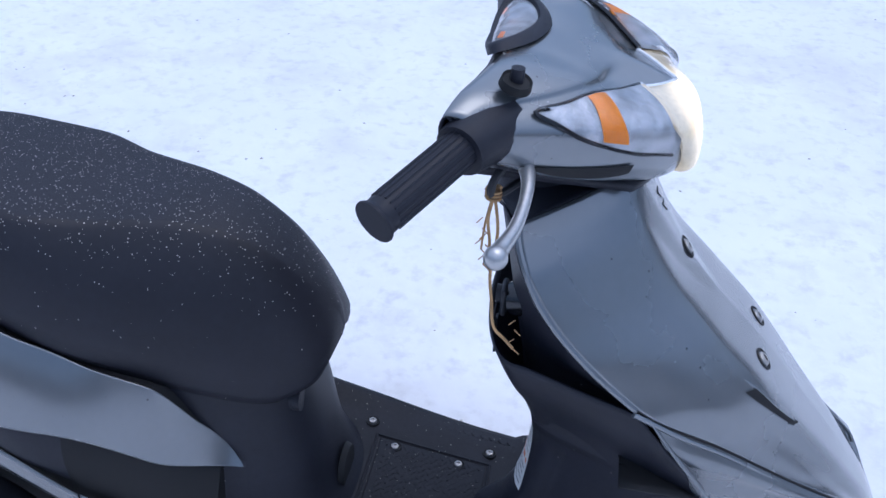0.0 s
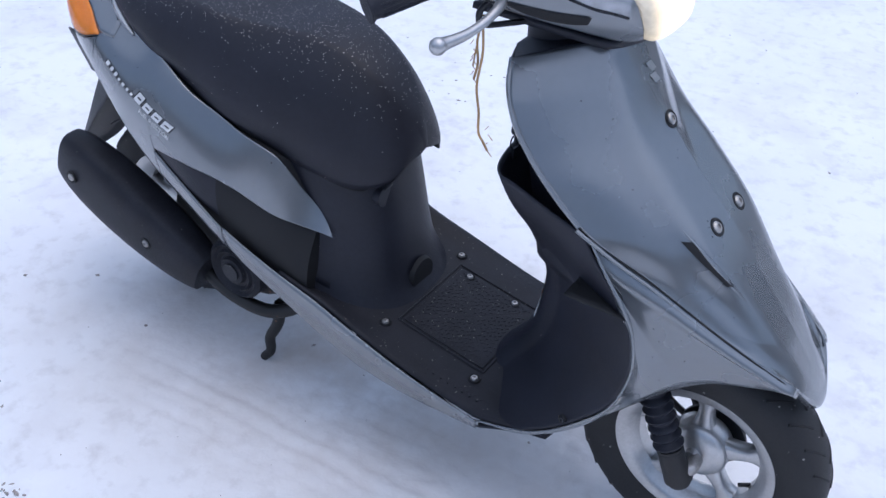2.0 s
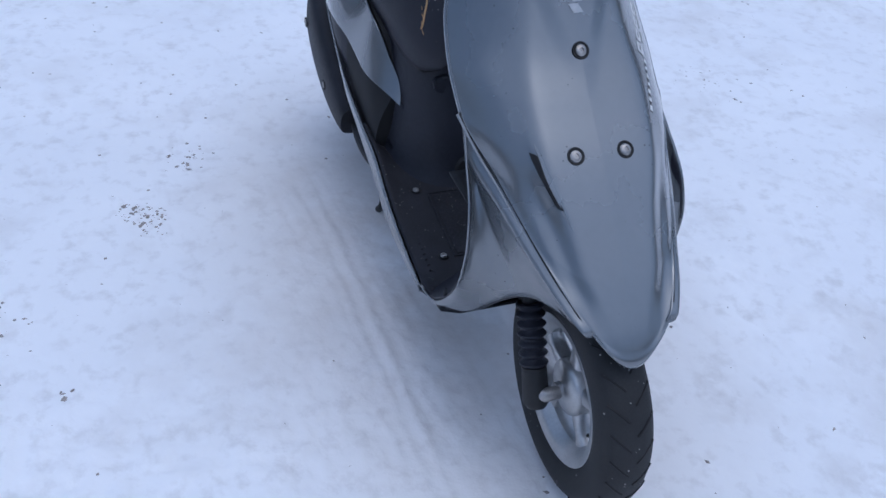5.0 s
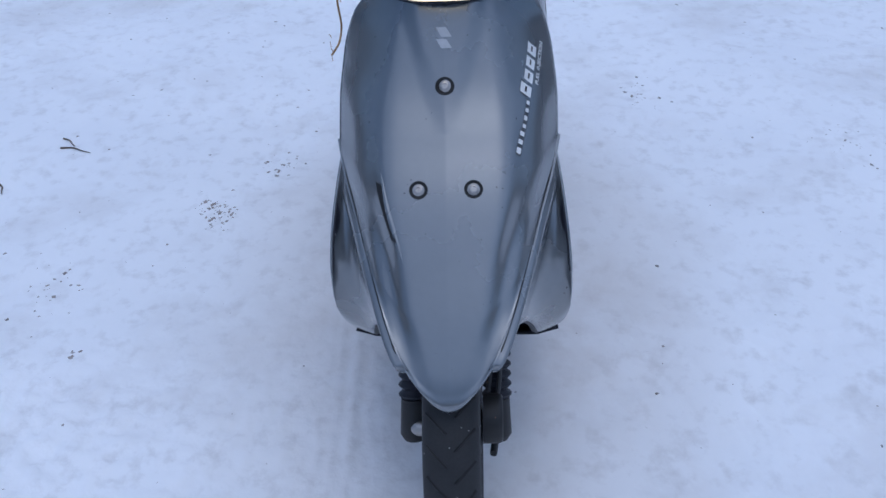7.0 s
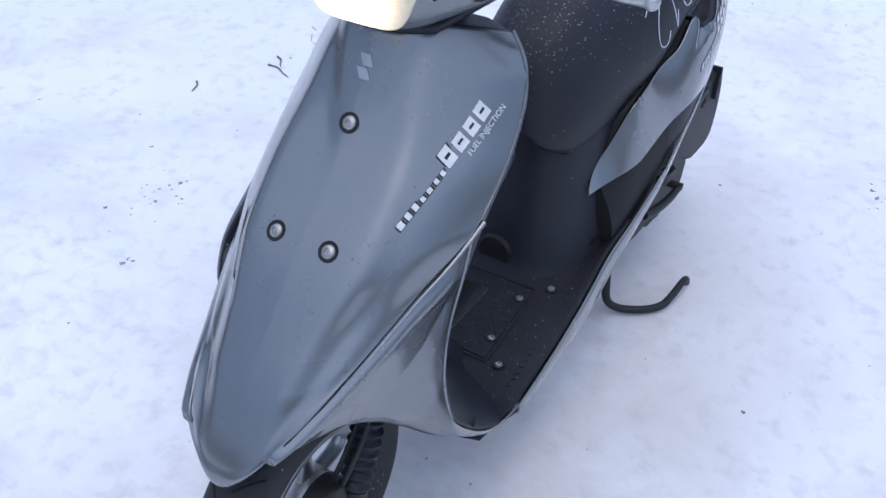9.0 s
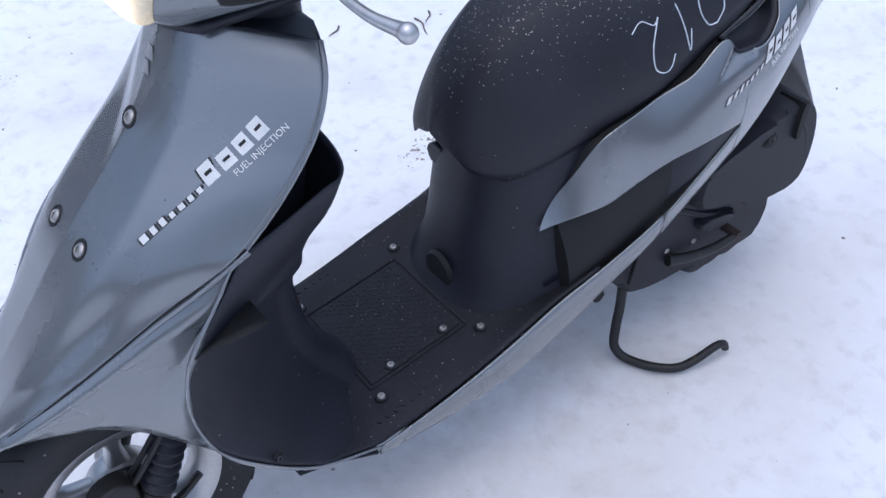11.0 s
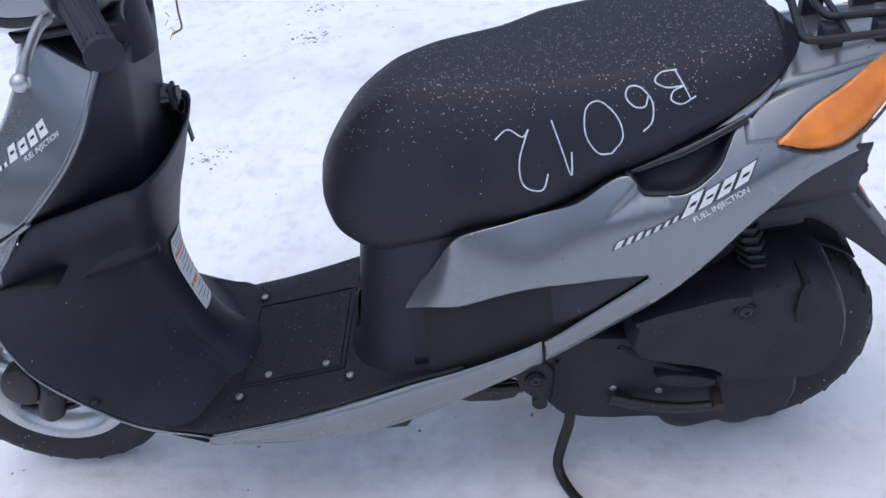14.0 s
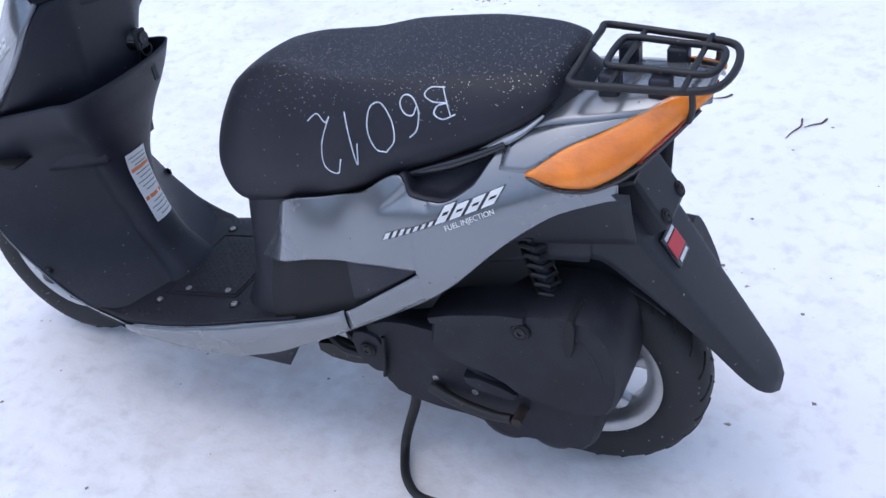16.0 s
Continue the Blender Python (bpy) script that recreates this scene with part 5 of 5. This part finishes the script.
# ---- engine, left ----
bm = bmesh.new()
slab(bm, [(0.340, 0.300), (0.306, 0.170), (0.233, 0.148), (0.125, 0.146), (0.10, 0.126), (0.07, 0.116), (0.03, 0.128), (-0.02, 0.124), (-0.066, 0.130), (-0.088, 0.20), (-0.06, 0.27), (0.05, 0.290), (0.15, 0.325), (0.273, 0.335)], 0.050, 0.132, 1, 0.05)
part("belt_case", bm, ENGINE, scooter, "black belt drive case, dusty")
bm = bmesh.new()
slab(bm, [(0.185, 0.318), (0.172, 0.392), (0.007, 0.430), (-0.06, 0.438), (-0.100, 0.425), (-0.122, 0.385), (-0.128, 0.32), (-0.116, 0.262), (-0.085, 0.245), (-0.03, 0.247), (0.03, 0.252), (0.07, 0.283), (0.139, 0.298)], 0.050, 0.165, 1, 0.06)
part("air_box", bm, ENGINE, scooter, "black air filter box")
bm = bmesh.new()
slab(bm, [(0.176, 0.392), (0.170, 0.372), (0.01, 0.408), (0.010, 0.432)], 0.10, 0.172, 1, 0.05)
part("air_box_ridge", bm, ENGINE, scooter)
bm = bmesh.new()
slab(bm, [(0.350, 0.300), (0.350, 0.235), (0.315, 0.200), (0.290, 0.205), (0.282, 0.290)], 0.06, 0.137, 2, 0.12)
part("case_front", bm, ENGINE, scooter)
bm = bmesh.new()
tube(bm, [(0.283, 0.139, 0.292), (0.287, 0.140, 0.25), (0.296, 0.138, 0.20)], 0.0035, 8, 4)
part("case_joint", bm, DARK, scooter)
bm = bmesh.new()
tube(bm, [(0.045, 0.130, 0.196), (0.045, 0.166, 0.196)], 0.009, 12, 0)
part("kick_boss", bm, RUST, scooter, "rusty kick starter boss")
for x, z in ((0.20, 0.218), (0.13, 0.206)):
    screw(scooter, Vector((x, 0.131, z)), Vector((0, 1, 0)), 0.006, STEEL)
for x, z in ((0.02, 0.395), (0.318, 0.255)):
    screw(scooter, Vector((x, 0.170 if x < 0.1 else 0.141, z)), Vector((0, 1, 0)), 0.009, IRON)
for x, z, r in ((0.085, 0.150, 0.052), (0.005, 0.150, 0.050)):
    bm = bmesh.new()
    lathe(bm, [(r, 0.06), (r, 0.104), (r * 0.90, 0.120), (r * 0.6, 0.128), (0.0005, 0.130)], (x, 0, z), "Y", 28)
    part("case_lobe", bm, ENGINE, scooter)
bm = bmesh.new()
tube(bm, [(0.19, 0.128, 0.305), (0.12, 0.134, 0.262), (0.04, 0.136, 0.232)], 0.007, 8, 5)
part("case_rib", bm, ENGINE, scooter)
bm = bmesh.new()
tube(bm, [(-0.020, 0.160, 0.428), (-0.058, 0.162, 0.405), (-0.086, 0.162, 0.370), (-0.100, 0.161, 0.325), (-0.102, 0.160, 0.280)], 0.0045, 8, 6)
part("air_box_rib", bm, ENGINE, scooter)
bm = bmesh.new()
tube(bm, [(0.205, 0.140, 0.205), (0.16, 0.150, 0.196), (0.10, 0.156, 0.190), (0.055, 0.160, 0.196)], lambda t: 0.011 - 0.003 * t, 10, 5)
part("kick_lever", bm, IRON, scooter, "black kick starter lever")
bm = bmesh.new()
slab(bm, [(0.14, 0.262), (0.135, 0.235), (0.05, 0.222), (0.045, 0.245)], 0.12, 0.150, 1, 0.1)
part("case_bulge", bm, ENGINE, scooter)
bm = bmesh.new()
slab(bm, [(-0.05, 0.44), (-0.045, 0.37), (-0.06, 0.37), (-0.066, 0.44)], 0.12, 0.174, 1)
part("air_box_clip", bm, DARK, scooter)
bm = bmesh.new()
slab(bm, [(0.33, 0.40), (0.34, 0.30), (0.20, 0.34), (0.02, 0.44), (-0.02, 0.53), (0.12, 0.50)], 0.03, 0.10, 2)
part("frame_shroud", bm, DARK, scooter)
# engine block, hoses, shock absorber
bm = bmesh.new()
slab(bm, [(0.36, 0.33), (0.36, 0.22), (0.32, 0.16), (0.10, 0.14), (0.02, 0.30), (0.18, 0.40)], -0.085, 0.06, 1)
part("engine_block", bm, IRON, scooter)
bm = bmesh.new()
n = 60
a, b = Vector((0.035, 0.095, 0.560)), Vector((-0.010, 0.105, 0.405))
tube(bm, [a.lerp(b, k / n) + 0.019 * Vector((math.cos(k * 1.05), math.sin(k * 1.05), 0)) for k in range(n + 1)], 0.0042, 6, 0)
shock = part("shock_absorber", bm, IRON, scooter, "black coil shock absorber")
bm = bmesh.new()
tube(bm, [a, b], 0.013, 12, 0)
part("damper", bm, BLACK, shock)
for line in ([(0.36, 0.06, 0.34), (0.30, 0.10, 0.345), (0.22, 0.10, 0.36), (0.16, 0.07, 0.42)], [(0.42, 0.05, 0.22), (0.38, 0.09, 0.225), (0.34, 0.10, 0.235)], [(0.45, 0.08, 0.23), (0.40, 0.10, 0.205), (0.34, 0.11, 0.21)]):
    bm = bmesh.new()
    tube(bm, line, 0.009, 8, 6)
    part("hose", bm, IRON, scooter)
bm = bmesh.new()
slab(bm, [(0.45, 0.215), (0.45, 0.180), (0.36, 0.175), (0.34, 0.200)], 0.08, 0.105, 1)
part("stand_bracket", bm, IRON, scooter)
# hugger above the rear tyre
bm = bmesh.new()
sheet(bm, lambda u, v: Vector((-0.022 + 0.222 * math.cos(0.75 + 1.5 * u), (2 * v - 1) * 0.055, 0.207 + 0.222 * math.sin(0.75 + 1.5 * u))), 16, 6)
part("tyre_guard", bm, ENGINE, scooter, thick=0.004)

# ---- stand ----
bm = bmesh.new()
tube(bm, [(0.262, 0.095, 0.165), (0.270, 0.102, 0.110), (0.284, 0.110, 0.065), (0.293, 0.120, 0.030), (0.286, 0.145, 0.014), (0.262, 0.188, 0.012), (0.228, 0.218, 0.012), (0.190, 0.228, 0.018), (0.150, 0.234, 0.030), (0.128, 0.236, 0.026), (0.119, 0.236, 0.010)], lambda t: 0.0095 - 0.002 * t, 10, 5)
part("stand_lever", bm, IRON, scooter, "bent black steel stand lever")
bm = bmesh.new()
tube(bm, [(0.315, -0.085, 0.150), (0.310, -0.092, 0.100), (0.292, -0.100, 0.060), (0.296, -0.106, 0.030), (0.280, -0.112, 0.008)], lambda t: 0.013 - 0.004 * t, 10, 5)
part("stand_leg", bm, IRON, scooter)
bm = bmesh.new()
tube(bm, [(0.315, -0.085, 0.145), (0.315, 0.09, 0.145)], 0.013, 12, 0)
part("stand_tube", bm, IRON, scooter)

# ---- engine, right: exhaust ----
bm = bmesh.new()


def muffler(u, v):
    ax = Vector((0.190, 0, 0.210)).lerp(Vector((-0.176, 0, 0.355)), u)
    k = math.sin(math.pi * min(1, max(0, 0.05 + 0.90 * u))) ** 0.22
    a = 2 * math.pi * v
    up = Vector((0.38, 0, 0.925))
    h = (0.066 + 0.022 * u) * k
    return ax + up * h * math.copysign(abs(math.cos(a)) ** 0.75, math.cos(a)) + Vector((0, -0.150 + 0.047 * k * math.copysign(abs(math.sin(a)) ** 0.6, math.sin(a)), 0))


rows = sheet(bm, muffler, 30, 36, close_v=True)
cap(bm, rows[0], True)
cap(bm, rows[-1])
exhaust = part("muffler", bm, ENGINE, scooter, "matt black muffler with heat shield")
for x, z in ((-0.122, 0.335), (0.076, 0.257)):
    screw(exhaust, Vector((x, -0.196, z)), Vector((0, -1, 0)), 0.008)
bm = bmesh.new()
tube(bm, [(0.16, -0.14, 0.21), (0.24, -0.14, 0.175), (0.32, -0.12, 0.155), (0.38, -0.08, 0.18), (0.40, -0.04, 0.23)], 0.014, 12, 6)
part("exhaust_pipe", bm, IRON, exhaust)
bm = bmesh.new()
lathe(bm, [(0.064, 0.03), (0.064, -0.012), (0.056, -0.020), (0.050, -0.014), (0.046, -0.014), (0.042, -0.020), (0.036, -0.014), (0.030, -0.014), (0.027, -0.022), (0.0005, -0.022)], (0.262, -0.130, 0.245), "Y", 36)
fan = part("fan_cover", bm, ENGINE, scooter, "black fan cover with ring slots")
bm = bmesh.new()
lathe(bm, [(0.018, 0.0), (0.018, -0.004), (0.0005, -0.004)], (0.262, -0.152, 0.245), "Y", 20)
part("hub_cap", bm, GREY, fan)
bm = bmesh.new()
slab(bm, [(0.36, 0.33), (0.36, 0.20), (0.25, 0.17), (0.18, 0.22), (0.20, 0.32)], -0.055, -0.115, 2, 0.05)
part("crankcase", bm, IRON, scooter)

# ---- model mark on the side covers ----
def on_side(s):
    def at(w, h, lift):
        x = 0.203 - 0.168 * w
        z = 0.546 + 0.074 * w + h
        return Vector((x, s * (side_y(x, z) + lift), z))

    def back(w, h, lift):
        x = 0.035 + 0.168 * w
        z = 0.620 - 0.074 * w + h
        return Vector((x, s * (side_y(x, z) + lift), z))

    return at if s > 0 else back


for s in (1, -1):
    f = on_side(s)
    decal(f, MARK, 0.0, 1.0, 0.017)
    p0, p1 = f(0.62, -0.010, 0.0032), f(0.98, -0.010, 0.0032)
    small_words("FUEL INJECTION", (p0 + p1) / 2, p1 - p0, f(0.8, 0.01, 0.002) - f(0.8, -0.01, 0.002), 0.0105, WHITE, scooter)

# ---- chalk number on the seat, written head down ----
GLYPHS = {
    "B": [[(0.15, 0.0), (0.2, 0.5), (0.25, 1.0)], [(0.1, 0.95), (0.5, 1.02), (0.68, 0.82), (0.5, 0.6), (0.24, 0.55), (0.6, 0.46), (0.78, 0.22), (0.5, 0.0), (0.1, 0.04)]],
    "6": [[(0.75, 1.0), (0.4, 0.85), (0.15, 0.45), (0.25, 0.08), (0.55, 0.0), (0.78, 0.2), (0.68, 0.45), (0.4, 0.5), (0.18, 0.3)]],
    "0": [[(0.5, 1.0), (0.15, 0.8), (0.08, 0.4), (0.3, 0.02), (0.65, 0.08), (0.88, 0.5), (0.78, 0.88), (0.5, 1.0)]],
    "1": [[(0.15, 0.62), (0.5, 1.0), (0.48, 0.5), (0.45, 0.0)]],
    "2": [[(0.1, 0.78), (0.35, 1.02), (0.68, 0.85), (0.6, 0.5), (0.3, 0.15), (0.18, 0.02), (0.35, 0.12), (0.6, -0.02), (0.95, 0.12)]],
}
CHALK_AT = ((0.101, 0.046, 0.13, 0.52), (0.141, 0.040, 0.21, 0.66), (0.184, 0.052, 0.27, 0.75), (0.246, 0.030, 0.33, 0.78), (0.279, 0.058, 0.36, 0.81))
chalk = tagged(new("chalk_number"), "white chalk number on the seat's side")
chalk.parent = seat
for k, ch in enumerate("B6012"):
    bm = bmesh.new()
    x0, wide, k0, k1 = CHALK_AT[k]
    for stroke in GLYPHS[ch]:
        # runs from the seat's rear to its front; the letters' heads point down
        line = smooth_line([(gx_, gy_, 0) for gx_, gy_ in stroke], 8)
        tube(bm, [seat_point(x0 + q.x * wide - 0.022 * (q.y - 0.5), 0.4 + 0.6 * (k0 + (k1 - k0) * q.y), 0.0016) for q in line], 0.0011, 5, 0)
    part("chalk_stroke", bm, CHALK, chalk)

# ---- litter on the snow ----
def on_ground(x, y, lift=0.0):
    return Vector((x, y, ground_height(x, y) + lift))


rnd = random.Random(5)


def twig(x, y, turn, length):
    bm = bmesh.new()
    e = Vector((math.cos(turn), math.sin(turn), 0))
    n = Vector((-e.y, e.x, 0))
    pts = [on_ground(*(Vector((x, y, 0)) + e * length * t + n * length * 0.08 * math.sin(5 * t)).xy, 0.003) for t in (0, 0.35, 0.7, 1)]
    tube(bm, pts, lambda t: 0.003 - 0.0018 * t, 6, 4)
    return part("twig", bm, TWIG, None, "short dark dead twig lying on snow", category="twig")


def crumbs(heaps, sparse):
    """Dirt crumbs strewn on the snow: loose heaps and single bits, joined."""
    bm = bmesh.new()
    spots = []
    for x, y, size, n in heaps:
        for _ in range(n):
            q = Vector((rnd.gauss(0, 1), rnd.gauss(0, 0.7)))
            q += 0.9 * Vector((noise.noise((q.x * 2 + x * 9, q.y * 2, 0)), noise.noise((q.x * 2, q.y * 2 + y * 9, 4))))
            spots.append((x + size * 0.6 * q.x, y + size * 0.6 * q.y, 0.0015 + 0.0045 * rnd.random() ** 3))
    for _ in range(sparse):
        spots.append((rnd.uniform(-1.6, 2.6), rnd.uniform(-2, 2), 0.001 + 0.004 * rnd.random() ** 4))
    for x, y, k in spots:
        q = on_ground(x, y)
        turn, long = rnd.random() * 6.3, rnd.uniform(1.0, 2.0)
        out = bmesh.ops.create_icosphere(bm, subdivisions=1, radius=k)["verts"] if len(bm.verts) < 3000 else None
        if out is None:
            out = [bm.verts.new(Vector(p) * k) for p in ((1, 0, 0), (0, 1, 0), (-1, 0, 0), (0, -1, 0), (0, 0, 1), (0, 0, -1))]
            for i in range(4):
                j = (i + 1) % 4
                bm.faces.new((out[i], out[j], out[4]))
                bm.faces.new((out[j], out[i], out[5]))
        for v in out:
            c = v.co * rnd.uniform(0.65, 1.3)
            v.co = Vector((c.x * long * math.cos(turn) - c.y * math.sin(turn), c.x * long * math.sin(turn) + c.y * math.cos(turn), c.z * 0.45)) + q
    return tagged(part("dirt_crumbs", bm, DIRTY, None, "brown frozen dirt crumbs strewn on trodden snow", category="dirt", sharp=180), kind="stuff")


DIRTY = material("frozen_dirt", (0.34, 0.305, 0.28), 0.9, 0, 0, 0.45, 0.5, 300, 40)
crumbs(((0.73, -0.85, 0.014, 9), (0.163, -0.655, 0.050, 70), (0.12, -0.70, 0.030, 24), (0.945, -1.60, 0.060, 70), (0.95, -1.81, 0.05, 36), (1.15, -0.978, 0.05, 44), (-0.10, -0.53, 0.06, 50), (0.5, -1.0, 0.09, 30), (1.35, -0.75, 0.08, 30), (-0.5, 0.55, 0.1, 30), (-0.2, 1.1, 0.1, 26)), 420)
for x, y, turn, length in ((0.008, -1.319, 0.6, 0.06), (-0.191, -1.213, 1.4, 0.10), (-0.25, -1.225, 0.9, 0.07)):
    tagged(twig(x, y, turn, length), group="twigs on the snow")
